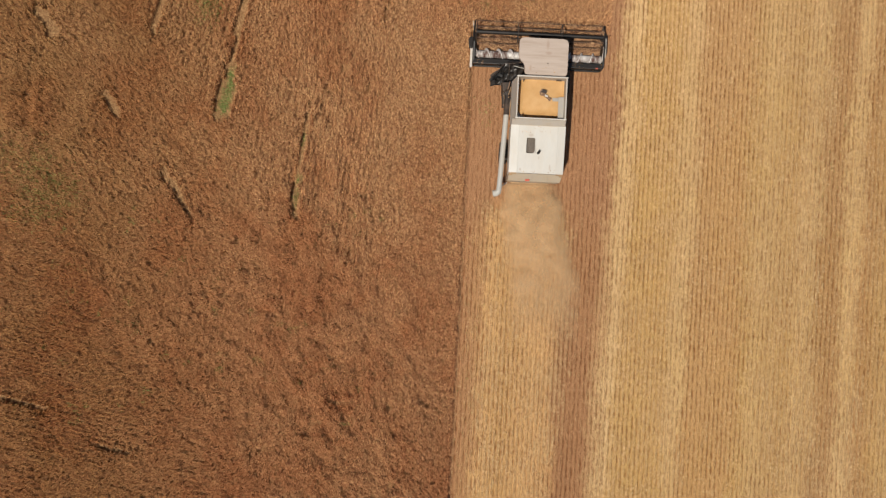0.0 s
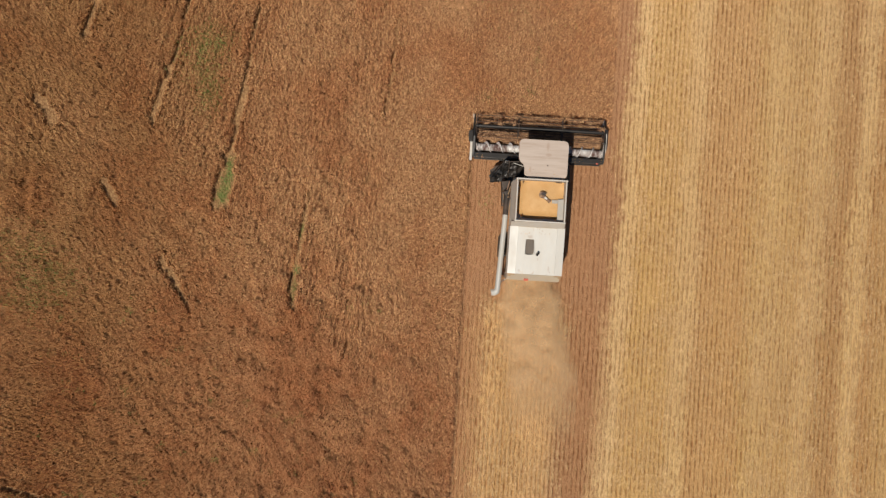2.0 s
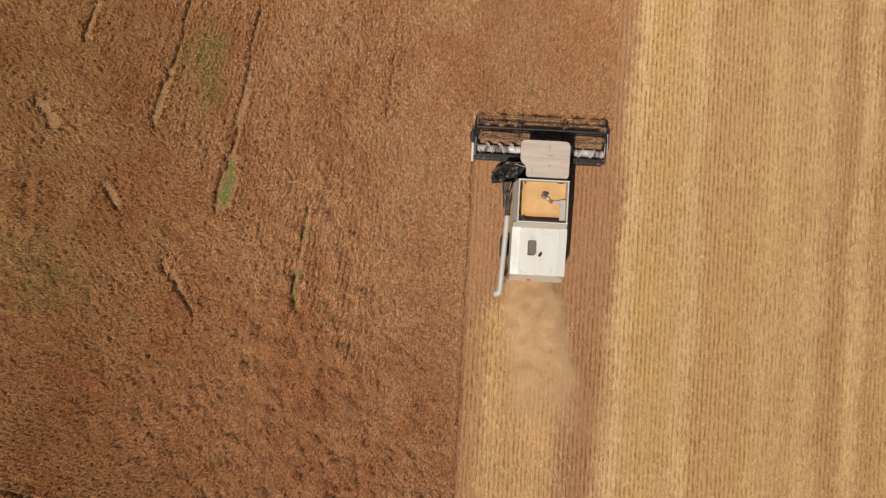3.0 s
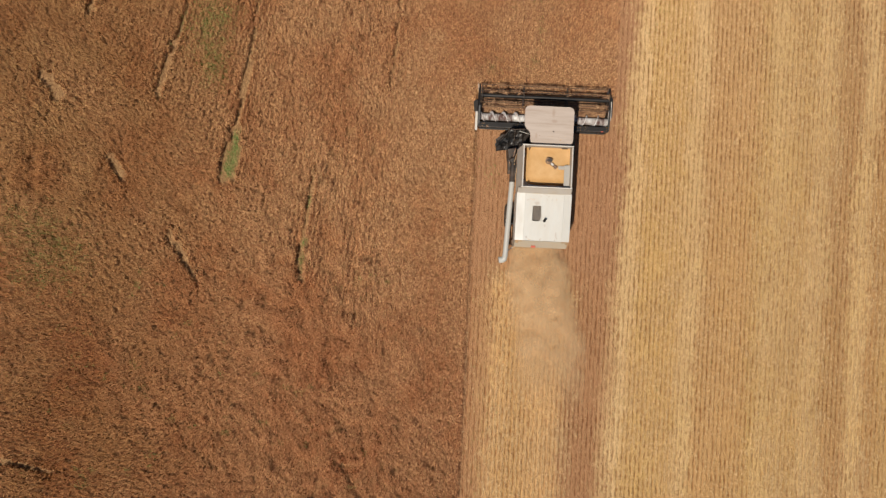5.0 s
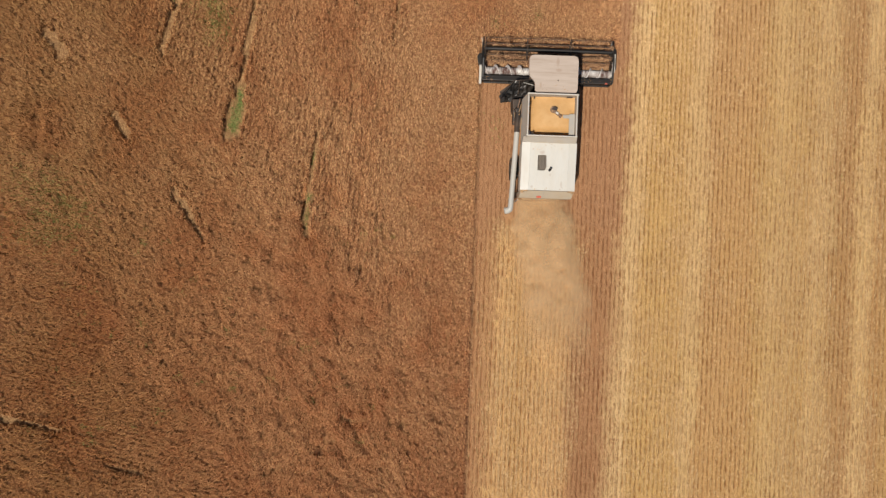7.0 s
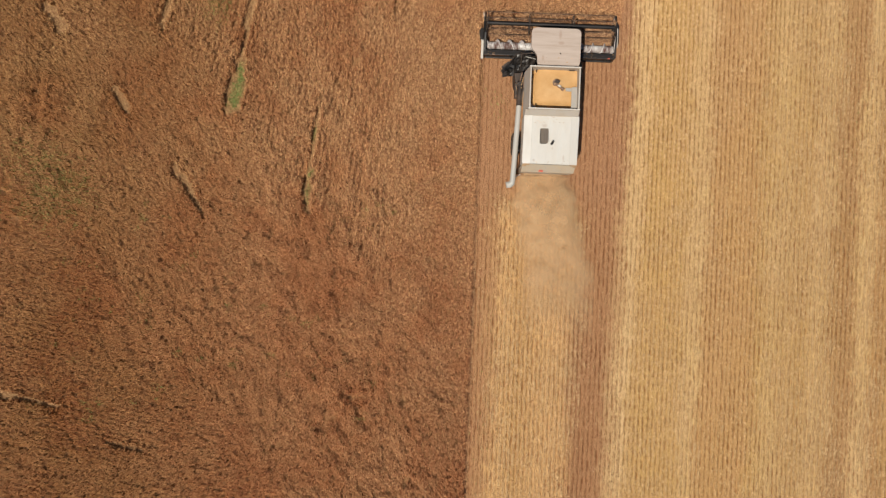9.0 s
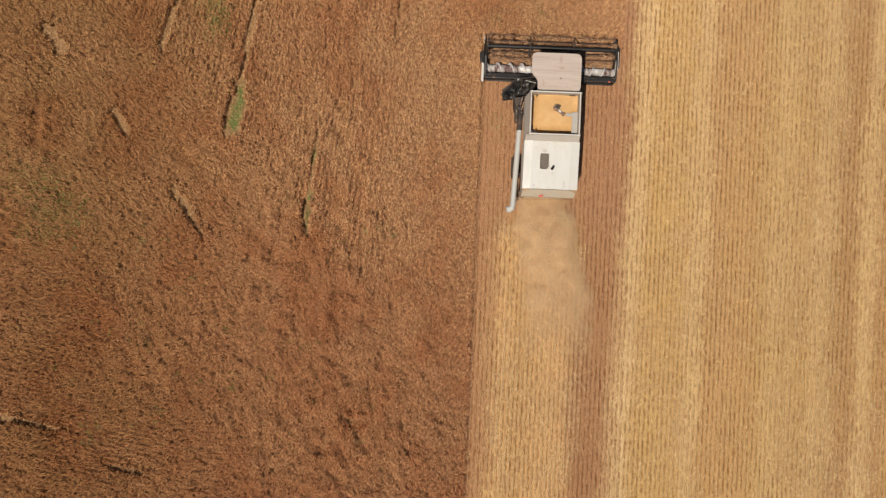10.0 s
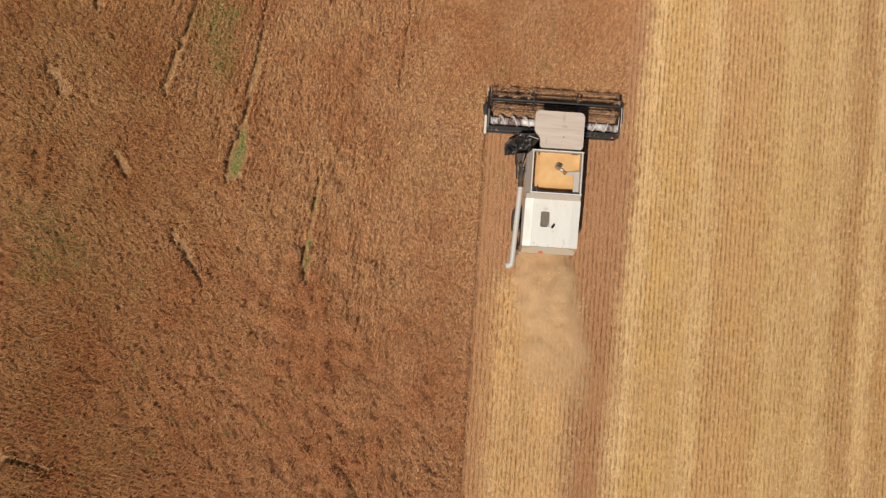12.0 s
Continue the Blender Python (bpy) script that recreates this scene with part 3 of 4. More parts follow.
# ---- the combine harvester ----
harvester = tagged(new("combine_harvester"), "white combine harvester with a wide black reel, cutting brown crop", "combine harvester")
harvester.matrix_basis = pose(0, -4.5, 0)
harvester.empty_display_size = 0.5

HL, HR = -3.72, 3.68  # the header's ends
REEL_Y, REEL_Z, REEL_R = -0.58, 1.12, 0.6
AUGER_Y, AUGER_Z = -1.7, 0.62


def make_header():
    bm = fresh()
    loft(bm, [[(x, -0.25, 0.1), (x, -0.3, 0.05), (x, -2.15, 0.12), (x, -2.2, 0.95), (x, -2.1, 0.98), (x, -2.06, 0.3), (x, -1.2, 0.16)] for x in (HL, HR)])
    header = part("header", bm, MAT_TABLE, harvester, "dusty steel cutting table of the header")
    bm = fresh()
    box(bm, ((HL + HR) / 2, -2.2, 0.98), (HR - HL, 0.3, 0.14), bevel=0.03)
    box(bm, ((HL + HR) / 2, -2.32, 0.45), (HR - HL - 0.2, 0.14, 0.14), bevel=0.03)
    for x in np.linspace(HL + 0.5, HR - 0.5, 7):
        box(bm, (x, -2.3, 0.72), (0.08, 0.1, 0.5))
    part("back_beam", bm, MAT_BLACK, header, "black rear beam of the header")
    bm = fresh()
    box(bm, ((HL + HR) / 2, -0.26, 0.09), (HR - HL, 0.1, 0.035))
    for x in np.arange(HL + 0.06, HR, 0.152):
        rod(bm, (x, -0.22, 0.09), (x, -0.06, 0.08), 0.022, 5, 0.006)
    part("knife_bar", bm, MAT_DARK, header, "dark toothed knife bar")
    for x, s in ((HL, -1), (HR, 1)):
        bm = fresh()
        ring = [(-2.28, 0.1), (-2.28, 1.05), (-1.6, 1.08), (-0.9, 0.8), (-0.1, 0.55), (0.1, 0.3), (-0.1, 0.08)]
        loft(bm, [[(x - 0.035, y, z) for y, z in ring], [(x + 0.035, y, z) for y, z in ring]])
        part("side_panel", bm, MAT_BLACK, header, "black end panel")
        bm = fresh()
        rod(bm, (x - s * 0.05, -0.2, 0.4), (x + s * 0.08, 0.3, 0.35), 0.09, 8, 0.02)
        part("divider_point", bm, MAT_SHEET, header, "pale pointed crop divider")
    bm = fresh()
    prism(bm, rounded([(HL - 0.16, -1.35), (HL - 0.04, -1.35), (HL - 0.03, -2.5), (HL - 0.16, -2.5)], 0.04), 0.6, 0.78, 0.02)
    part("drive_cover", bm, MAT_SHEET, header, "pale grey belt cover")
    bm = fresh()
    prism(bm, rounded([(HL - 0.3, -0.85), (HL - 0.05, -0.75), (HL - 0.04, -1.5), (HL - 0.25, -1.35)], 0.08), 0.45, 0.82, 0.04)
    part("gear_guard", bm, MAT_BLACK, header, "black knife gear guard")
    bm = fresh()
    prism(bm, rounded([(HR + 0.05, -0.3), (HR + 0.19, -0.4), (HR + 0.19, -1.5), (HR + 0.05, -1.55)], 0.06), 0.9, 1.0, 0.02)
    part("gear_guard", bm, MAT_BLACK, header, "black knife gear guard")
    bm = fresh()
    prism(bm, rounded([(HR + 0.06, -0.6), (HR + 0.12, -0.62), (HR + 0.11, -1.68), (HR + 0.06, -1.66)], 0.03), 1.004, 1.05, 0.015)
    part("drive_cover", bm, MAT_SHEET, header, "pale grey belt cover")
    for x, m in ((HL + 0.55, MAT_RUST), (HR - 0.36, MAT_RED)):
        bm = fresh()
        box(bm, (x, -2.33, 1.06), (0.12, 0.07, 0.05), bevel=0.015)
        part("marker_lamp", bm, m, header)
    # the feed auger: a bright drum with left- and right-hand flights
    bm = fresh()
    rod(bm, (HL + 0.06, AUGER_Y, AUGER_Z), (HR - 0.06, AUGER_Y, AUGER_Z), 0.2, 24)
    auger = part("feed_auger", bm, MAT_AUGER, header, "worn bright steel auger drum")
    for a, b, hand in ((HL + 0.1, -0.75, 1), (HR - 0.1, 0.85, 1)):
        bm = fresh()
        turns, steps = 4.2, 110
        inner, outer = [], []
        for k in range(steps + 1):
            s = k / steps
            x = a + (b - a) * s
            p = 2 * math.pi * turns * s * hand + (0.6 if a < 0 else 2.1)
            inner.append((x, AUGER_Y + 0.19 * math.cos(p), AUGER_Z + 0.19 * math.sin(p)))
            outer.append((x, AUGER_Y + 0.34 * math.cos(p), AUGER_Z + 0.34 * math.sin(p)))
        thick = [[(x - 0.02, y, z), (x + 0.02, y, z), (u + 0.035, v, w), (u - 0.005, v, w)] for (x, y, z), (u, v, w) in zip(inner, outer)]
        loft(bm, thick)
        part("auger_flight", bm, MAT_SILVER, auger, "bright spiral auger flight")
    for k in range(18):
        x, p = -0.7 + 1.5 * k / 17, k * 2.4
        c, s = math.cos(p), math.sin(p)
        bm = rod(fresh(), (x, AUGER_Y + 0.18 * c, AUGER_Z + 0.18 * s), (x, AUGER_Y + 0.36 * c, AUGER_Z + 0.36 * s), 0.012, 6)
        part("auger_finger", bm, MAT_DARK, auger)
    return header


def make_reel():
    bm = fresh()
    rod(bm, (HL + 0.1, REEL_Y, REEL_Z), (HR - 0.1, REEL_Y, REEL_Z), 0.115, 18)
    reel = part("reel", bm, MAT_BLACK, harvester, "black reel tube with six tined bats")
    for k in range(6):
        p = math.pi / 3 * k + 0.32
        y, z = REEL_Y + REEL_R * math.cos(p), REEL_Z + REEL_R * math.sin(p)
        bm = fresh()
        rod(bm, (HL + 0.12, y, z), (HR - 0.12, y, z), 0.02, 8)
        for x in np.arange(HL + 0.2, HR - 0.15, 0.1):
            rod(bm, (x, y, z), (x + 0.01, y - 0.07, z - 0.24), 0.008, 4)
        part("reel_bat", bm, MAT_BAT, reel, "thin dark bat with hanging tines")
    for x in (HL + 0.14, -1.24, 1.22, HR - 0.14):
        for k in range(6):
            p, q = math.pi / 3 * k + 0.32, math.pi / 3 * (k + 1) + 0.32
            a = (x, REEL_Y + REEL_R * math.cos(p), REEL_Z + REEL_R * math.sin(p))
            b = (x, REEL_Y + REEL_R * math.cos(q), REEL_Z + REEL_R * math.sin(q))
            part("spider_arm", rod(fresh(), (x, REEL_Y, REEL_Z), a, 0.022, 6), MAT_DARK, reel, "dark arm of the reel's spider")
            part("spider_brace", rod(fresh(), a, b, 0.014, 6), MAT_DARK, reel)
    for x, s in ((HL + 0.03, -1), (HR - 0.03, 1)):
        bm = fresh()
        loft(bm, [[(x + dx, y, z + dz) for dx, dz in ((-0.045, -0.06), (0.045, -0.06), (0.045, 0.06), (-0.045, 0.06))]
                  for y, z in ((-2.2, 1.12), (-1.2, 1.32), (REEL_Y, 1.18), (-0.2, 1.12), (0.1, 1.02))])
        part("reel_arm", bm, MAT_BLACK, reel, "black lifting arm")
        bm = fresh()
        rod(bm, (x, -1.9, 0.85), (x, -0.9, 1.22), 0.03, 8)
        part("lift_cylinder", bm, MAT_SILVER, reel, "bright hydraulic cylinder")
    return reel


def make_cab():
    bm = fresh()
    loft(bm, [[(x, y, z) for x, y in rounded([(-0.86, -1.95 + f), (1.02, -1.95 + f), (1.08, -3.5), (-0.92, -3.5)], 0.15)] for z, f in ((1.9, 0.1), (3.0, -0.05), (3.72, -0.1))])
    cab = part("cab", bm, MAT_GLASS, harvester, "dark glazed driver's cab")
    bm = fresh()
    outline = rounded([(-1.38, -1.62), (1.21, -1.62), (1.2, -3.6), (-1.05, -3.6), (-1.05, -3.02), (-1.38, -2.72)], 0.24, 6)
    prism(bm, outline, 3.74, 3.9, 0.05)
    roof = part("cab_roof", bm, MAT_ROOF, cab, "dusty pinkish-grey cab roof with rounded corners")
    for x in np.linspace(-0.85, 1.0, 7):
        part("work_lamp", box(fresh(), (x, -1.68, 3.7), (0.16, 0.1, 0.08), bevel=0.02), MAT_SHEET, cab)
    for a, b in (((-0.9, -1.75), (-0.9, -1.95)), ((1.06, -1.75), (1.06, -1.95)), ((-0.94, -3.5), (-0.94, -3.5)), ((1.1, -3.5), (1.1, -3.5))):
        part("cab_post", rod(fresh(), (a[0], b[1], 1.9), (a[0], a[1] - 0.1, 3.74), 0.045, 8), MAT_BLACK, cab)
    bm = fresh()
    rod(bm, (0.15, -2.95, 3.88), (0.15, -2.95, 3.96), 0.03, 8)
    part("aerial_stub", bm, MAT_DARK, cab)
    bm = fresh()
    loft(bm, [[(x, y, z) for x, z in ((-0.62, b), (0.72, b), (0.72, t), (-0.62, t))] for y, b, t in ((-2.25, 0.3, 0.95), (-3.6, 0.95, 1.75))])
    part("feeder_house", bm, MAT_DARK, harvester, "dark sloping feeder house")


def make_tank():
    x0, x1, y0, y1, top = -1.44, 1.19, -5.98, -3.7, 4.3
    bm = fresh()
    w = 0.085
    for cx, cy, sx, sy in (((x0 + x1) / 2, y1 - w / 2, x1 - x0, w), ((x0 + x1) / 2, y0 + w / 2, x1 - x0, w), (x0 + w / 2, (y0 + y1) / 2, w, y1 - y0 - 2 * w - 0.004), (x1 - w / 2, (y0 + y1) / 2, w, y1 - y0 - 2 * w - 0.004)):
        box(bm, (cx, cy, 3.75), (sx, sy, 1.1), bevel=0.015)
    tank = part("grain_tank", bm, MAT_RIM, harvester, "open grey grain tank with a wide rim")
    for cx, cy, sx, sy in (((x0 + x1) / 2, y1 - 0.05, x1 - x0 + 0.06, 0.05), ((x0 + x1) / 2, y0 + 0.05, x1 - x0 + 0.06, 0.05),
                           (x0 + 0.045, (y0 + y1) / 2, 0.04, y1 - y0 - 0.16), (x1 - 0.045, (y0 + y1) / 2, 0.04, y1 - y0 - 0.16)):
        part("rim_strip", box(fresh(), (cx, cy, top + 0.015), (sx, sy, 0.03), bevel=0.008), MAT_SHEET, tank, "bright edge strip")
    # outer flank that leans out below the left rim, and a lip behind the tank
    bm = fresh()
    loft(bm, [[(-1.445, y, 4.27), (-1.445, y, 3.3), (-1.64, y - 0.12, 3.3), (-1.6, y - 0.12, 3.6)] for y in (-3.74, -6.05)])
    part("left_flank", bm, MAT_RIM, tank, "dusty sloping flank panel")
    bm = fresh()
    loft(bm, [[(x, -5.985, 4.22), (x, -6.22, 3.9), (x, -6.22, 3.5), (x, -5.985, 3.5)] for x in (-1.6, 1.22)])
    part("rear_lip", bm, MAT_RIM, tank, "sloping rear lip of the tank")
    bm = fresh()
    gx, gy = 22, 20
    grid = []
    for j in range(gy + 1):
        line = []
        for i in range(gx + 1):
            x = x0 + 0.09 + (x1 - x0 - 0.18) * i / gx
            y = y0 + 0.09 + (y1 - y0 - 0.18) * j / gy
            z = 3.72 + 0.16 * math.exp(-((x + 0.05) ** 2 + (y + 4.7) ** 2) / 0.9) + 0.03 * noise.noise((x * 2, y * 2, 0)) - 0.4 * math.exp(-((x - x0 - 0.09) / 0.28) ** 2) - 0.6 * math.exp(-((y - y0 - 0.09) / 0.32) ** 2)
            line.append(bm.verts.new((x, y, z)))
        grid.append(line)
    for j in range(gy):
        for i in range(gx):
            bm.faces.new((grid[j][i], grid[j][i + 1], grid[j + 1][i + 1], grid[j + 1][i]))
    load = part("grain", bm, MAT_GRAIN, tank, "heap of orange-yellow grain")
    for f in load.data.polygons:
        f.use_smooth = True
    bm = fresh()
    rod(bm, (-0.06, -4.52, 3.6), (-0.06, -4.52, 4.06), 0.13, 16)
    rod(bm, (-0.06, -4.52, 4.06), (-0.06, -4.52, 4.1), 0.17, 16)
    rod(bm, (-0.06, -4.55, 4.0), (0.36, -4.82, 3.9), 0.075, 12)
    rod(bm, (0.33, -4.8, 3.91), (0.39, -4.84, 3.89), 0.1, 12)
    filler = part("filling_auger", bm, MAT_RUST, tank, "rusty filling auger standing out of the grain")
    part("auger_clamp", box(fresh(), (0.14, -4.68, 4.05), (0.16, 0.1, 0.05), (0, 0, -32), 0.01), MAT_SHEET, filler, "bright worn clamp")
    part("auger_bolt", rod(fresh(), (-0.12, -4.6, 4.1), (-0.12, -4.6, 4.16), 0.05, 10), MAT_CAKED, filler)
    bm = fresh()
    prism(bm, rounded([(-0.18, -4.5), (-0.02, -4.36), (0.16, -4.44), (0.1, -4.58), (-0.06, -4.52)], 0.03), 4.1, 4.14)
    part("auger_hood", bm, MAT_DARK, filler)
    bm = fresh()
    prism(bm, [(0.8, -5.86), (1.1, -5.86), (1.1, -4.68), (0.8, -4.7)], 3.92, 3.96, 0.01)
    prism(bm, [(0.5, -4.92), (0.8, -4.92), (0.8, -4.74), (0.48, -4.74)], 3.9, 3.93, 0.008)
    part("cover_plate", bm, MAT_PLATE, tank, "light grey cover plate in the corner")
    for x, y, sx, sy in ((-1.3, -4.2, 0.06, 0.16), (-1.1, -5.75, 0.07, 0.1), (0.78, -3.83, 0.3, 0.03), (-1.08, -3.9, 0.03, 0.14)):
        part("tank_bracket", box(fresh(), (x, y, 3.95), (sx, sy, 0.16), bevel=0.01), MAT_DARK, tank)


def make_body():
    # lower body between the wheels
    bm = fresh()
    loft(bm, [[(-1.38, y, 0.95), (1.12, y, 0.95), (1.16, y, 3.3), (-1.42, y, 3.3)] for y in (-3.62, -8.75)])
    body = part("body", bm, MAT_WHITE, harvester, "white panelled body of the harvester")
    # engine deck: a middle panel with an opening, between two sloping side panels
    za, zb, ya, yb = 3.86, 3.6, -6.2, -8.72

    def deck(x, y, dz=0.0):
        return (x, y, za + (zb - za) * (y - ya) / (yb - ya) + dz)

    bm = fresh()
    xs, ys = (-1.17, -0.74, -0.28, 0.88), (ya, -6.87, -7.68, yb)
    up = [[bm.verts.new(deck(x, y)) for x in xs] for y in ys]
    dn = [[bm.verts.new(deck(x, y, -0.05)) for x in xs] for y in ys]
    for j in range(3):
        for i in range(3):
            if (i, j) != (1, 1):
                bm.faces.new((up[j][i], up[j + 1][i], up[j + 1][i + 1], up[j][i + 1]))
                bm.faces.new((dn[j][i], dn[j][i + 1], dn[j + 1][i + 1], dn[j + 1][i]))
    for loop in ([(0, 0), (0, 3), (3, 3), (3, 0)], [(1, 1), (1, 2), (2, 2), (2, 1)]):
        for (a, b), (c, d) in zip(loop, loop[1:] + loop[:1]):
            cells = [(a, b + k * (1 if d > b else -1)) for k in range(abs(d - b) + 1)] if a == c else [(a + k * (1 if c > a else -1), b) for k in range(abs(c - a) + 1)]
            for (p, q), (r, s) in zip(cells, cells[1:]):
                bm.faces.new((up[p][q], up[r][s], dn[r][s], dn[p][q]))
    top = part("engine_deck", bm, MAT_WHITE, body, "white engine deck panel with a dark opening")
    bm = fresh()
    box(bm, (-0.51, -7.275, 3.5), (0.56, 0.94, 0.04), (-6, 0, 0))
    for x in (-0.62, -0.5, -0.38):
        box(bm, (x, -7.275, 3.55), (0.03, 0.8, 0.06), (-6, 0, 0))
    part("air_screen", bm, MAT_SCREEN, body, "dark screen inside the opening")
    bm = fresh()
    prism(bm, [(-0.755, -7.7), (-0.265, -7.7), (-0.265, -7.6), (-0.36, -7.69), (-0.7, -7.69)], 3.66, 3.715)
    for x in (-0.755, -0.275):
        box(bm, (x, -7.27, 3.76), (0.025, 0.84, 0.05), (-6, 0, 0))
    part("opening_edge", bm, MAT_WHITE, body)
    for cx, cy, sx, sy, r in ((-0.74, -6.87, 1, -1, 0.07), (-0.28, -6.87, -1, -1, 0.06), (-0.74, -7.68, 1, 1, 0.08), (-0.28, -7.68, -1, 1, 0.15)):
        bm = fresh()
        corner = [deck(cx - 0.002 * sx, cy - 0.002 * sy, -0.01), deck(cx + r * sx, cy, -0.01), deck(cx + 0.3 * r * sx, cy + 0.3 * r * sy, -0.01), deck(cx, cy + r * sy, -0.01)]
        loft(bm, [[(x, y, z - 0.035) for x, y, z in corner], corner])
        part("opening_corner", bm, MAT_WHITE, body)
    bm = fresh()
    rod(bm, (-0.1, -7.66, 3.6), (-0.1, -7.66, 3.86), 0.07, 14)
    rod(bm, (-0.1, -7.66, 3.84), (-0.05, -7.56, 3.93), 0.065, 14)
    part("exhaust_pipe", bm, MAT_BLACK, body, "black exhaust stub")
    for xa, xb, s in ((-1.17, -1.6, -1), (0.88, 1.29, 1)):
        bm = fresh()
        rings = []
        for y in (ya, yb):
            p, q = deck(xa + 0.004 * s, y), deck(xb, y, -0.1 if s < 0 else -0.035)
            rings.append([p, q, (q[0], q[1], 2.5), (q[0] - 0.06 * s, q[1], 2.5), (q[0] - 0.06 * s, q[1], q[2] - 0.05), (p[0], p[1], p[2] - 0.05)])
        loft(bm, rings)
        part("side_hood", bm, MAT_WHITE, body, "bright white sloping side panel")
        bm = fresh()
        p = deck((xa + xb) / 2, yb - 0.03, -0.09)
        box(bm, (p[0], p[1], p[2]), (abs(xb - xa) - 0.05, 0.08, 0.05), (0, 15 * s, 0), 0.01)
        box(bm, (p[0] + 0.1 * s, p[1] - 0.07, p[2] - 0.03), (0.16, 0.1, 0.06), (0, 15 * s, 0), 0.01)
        part("hinge", bm, MAT_CAKED, body, "dust-caked hinge bracket")
    bm = fresh()
    box(bm, (-0.15, ya - 0.02, za + 0.012), (2.05, 0.05, 0.02))
    part("deck_seam", bm, MAT_HOOD, body)
    # rear hood, falling away behind the deck
    bm = fresh()
    loft(bm, [[(x, -8.73, 3.38), (x, -9.08, 2.75), (x, -9.0, 1.3), (x, -8.73, 1.1)] for x in (-1.56, 1.27)])
    hood = part("rear_hood", bm, MAT_HOOD, body, "dust-coated beige rear hood")
    bm = fresh()
    box(bm, (-0.52, -9.03, 2.95), (0.24, 0.1, 0.1), (-58, 0, 0), 0.04)
    part("rear_lamp", bm, MAT_RED, body, "red rear lamp")
    for x in (-0.3, 0.55):
        part("hood_seam", box(fresh(), (x, -8.94, 3.07), (0.02, 0.6, 0.02), (58, 0, 0)), MAT_RIM, body)
    bm = fresh()
    prism(bm, rounded([(-1.35, -8.7), (1.1, -8.7), (0.9, -9.06), (-1.2, -9.08)], 0.08), 0.95, 1.15, 0.03)
    rod(bm, (-0.7, -8.88, 0.8), (-0.7, -8.88, 0.95), 0.22, 16)
    rod(bm, (0.45, -8.88, 0.8), (0.45, -8.88, 0.95), 0.22, 16)
    part("straw_spreader", bm, MAT_CAKED, harvester, "dusty straw spreader under the rear hood")
    # ladder, rail and guard along the flank
    bm = fresh()
    box(bm, (-1.93, -8.6, 1.75), (0.06, 1.7, 0.06), bevel=0.01)
    box(bm, (-1.86, -7.5, 1.6), (0.12, 0.5, 0.3), bevel=0.02)
    rod(bm, (-1.93, -9.42, 1.75), (-1.5, -9.1, 1.75), 0.03, 8)
    rod(bm, (-1.93, -7.8, 1.75), (-1.37, -7.8, 1.75), 0.03, 8)
    part("side_rail", bm, MAT_TUBE, harvester, "grey guard rail along the flank")


def make_unloader():
    bm = fresh()
    rod(bm, (-1.85, -5.62, 3.2), (-2.02, -9.62, 3.0), 0.14, 22)
    for t in (0.04, 0.5, 0.97):
        p = Vector((-1.85, -5.62, 3.2)).lerp(Vector((-2.02, -9.62, 3.0)), t)
        q = p + Vector((-0.19, -4.32, -0.22)).normalized() * 0.06
        rod(bm, p, q, 0.155, 22)
    pipe = part("unloading_pipe", bm, MAT_TUBE, harvester, "long light grey unloading pipe folded back along the body")
    bm = fresh()
    loft(bm, [[(c[0] + r * math.cos(a) * ux, c[1] + r * math.cos(a) * uy, c[2] + r * math.sin(a)) for a in np.linspace(0, 2 * math.pi, 14, endpoint=False)]
              for c, ux, uy, r in (((-2.02, -9.58, 3.0), 1, 0, 0.15), ((-2.05, -9.74, 2.98), 0.8, -0.6, 0.165), ((-2.16, -9.82, 2.94), 0.4, -0.9, 0.18), ((-2.34, -9.84, 2.85), 0.2, -0.9, 0.19))])
    part("spout", bm, MAT_TUBE, pipe, "bent pipe spout")
    bm = fresh()
    rod(bm, (-1.85, -5.64, 3.2), (-1.82, -4.5, 3.1), 0.155, 14)
    rod(bm, (-1.82, -4.5, 3.1), (-1.68, -4.0, 2.3), 0.19, 14)
    part("pipe_elbow", bm, MAT_DARK, harvester, "dark pivot elbow of the unloading pipe")
    for c, size, rot in (((-1.9, -4.0, 2.62), (0.42, 0.5, 0.5), 10), ((-1.98, -4.75, 2.75), (0.2, 0.8, 0.35), 4), ((-1.68, -5.05, 3.22), (0.13, 0.75, 0.16), -8), ((-1.86, -4.45, 3.28), (0.24, 0.22, 0.12), 25)):
        part("gear_case", box(fresh(), c, size, (6, 4, rot), 0.04), MAT_DARK, harvester, "dark grimy gear case beside the tank")
    for a, b in (((-1.6, -3.9, 3.0), (-1.66, -5.4, 3.3)), ((-1.98, -4.0, 2.7), (-2.0, -5.1, 2.9)), ((-1.72, -3.8, 3.1), (-1.9, -4.6, 3.2)), ((-1.58, -4.3, 3.15), (-1.84, -4.35, 3.25))):
        part("hydraulic_line", rod(fresh(), a, b, 0.035, 8), MAT_RUST, harvester, "rusty rod beside the tank")

    for a, b, r in (((-1.66, -4.1, 3.2), (-1.78, -4.55, 3.34), 0.03), ((-1.62, -4.75, 3.3), (-1.7, -5.5, 3.36), 0.025), ((-1.95, -4.9, 3.0), (-1.75, -4.65, 3.3), 0.028), ((-2.04, -4.35, 2.9), (-1.92, -5.0, 3.05), 0.02)):
        part("hydraulic_line", rod(fresh(), a, b, r, 8), MAT_CAKED, harvester, "dust-coated rod beside the tank")


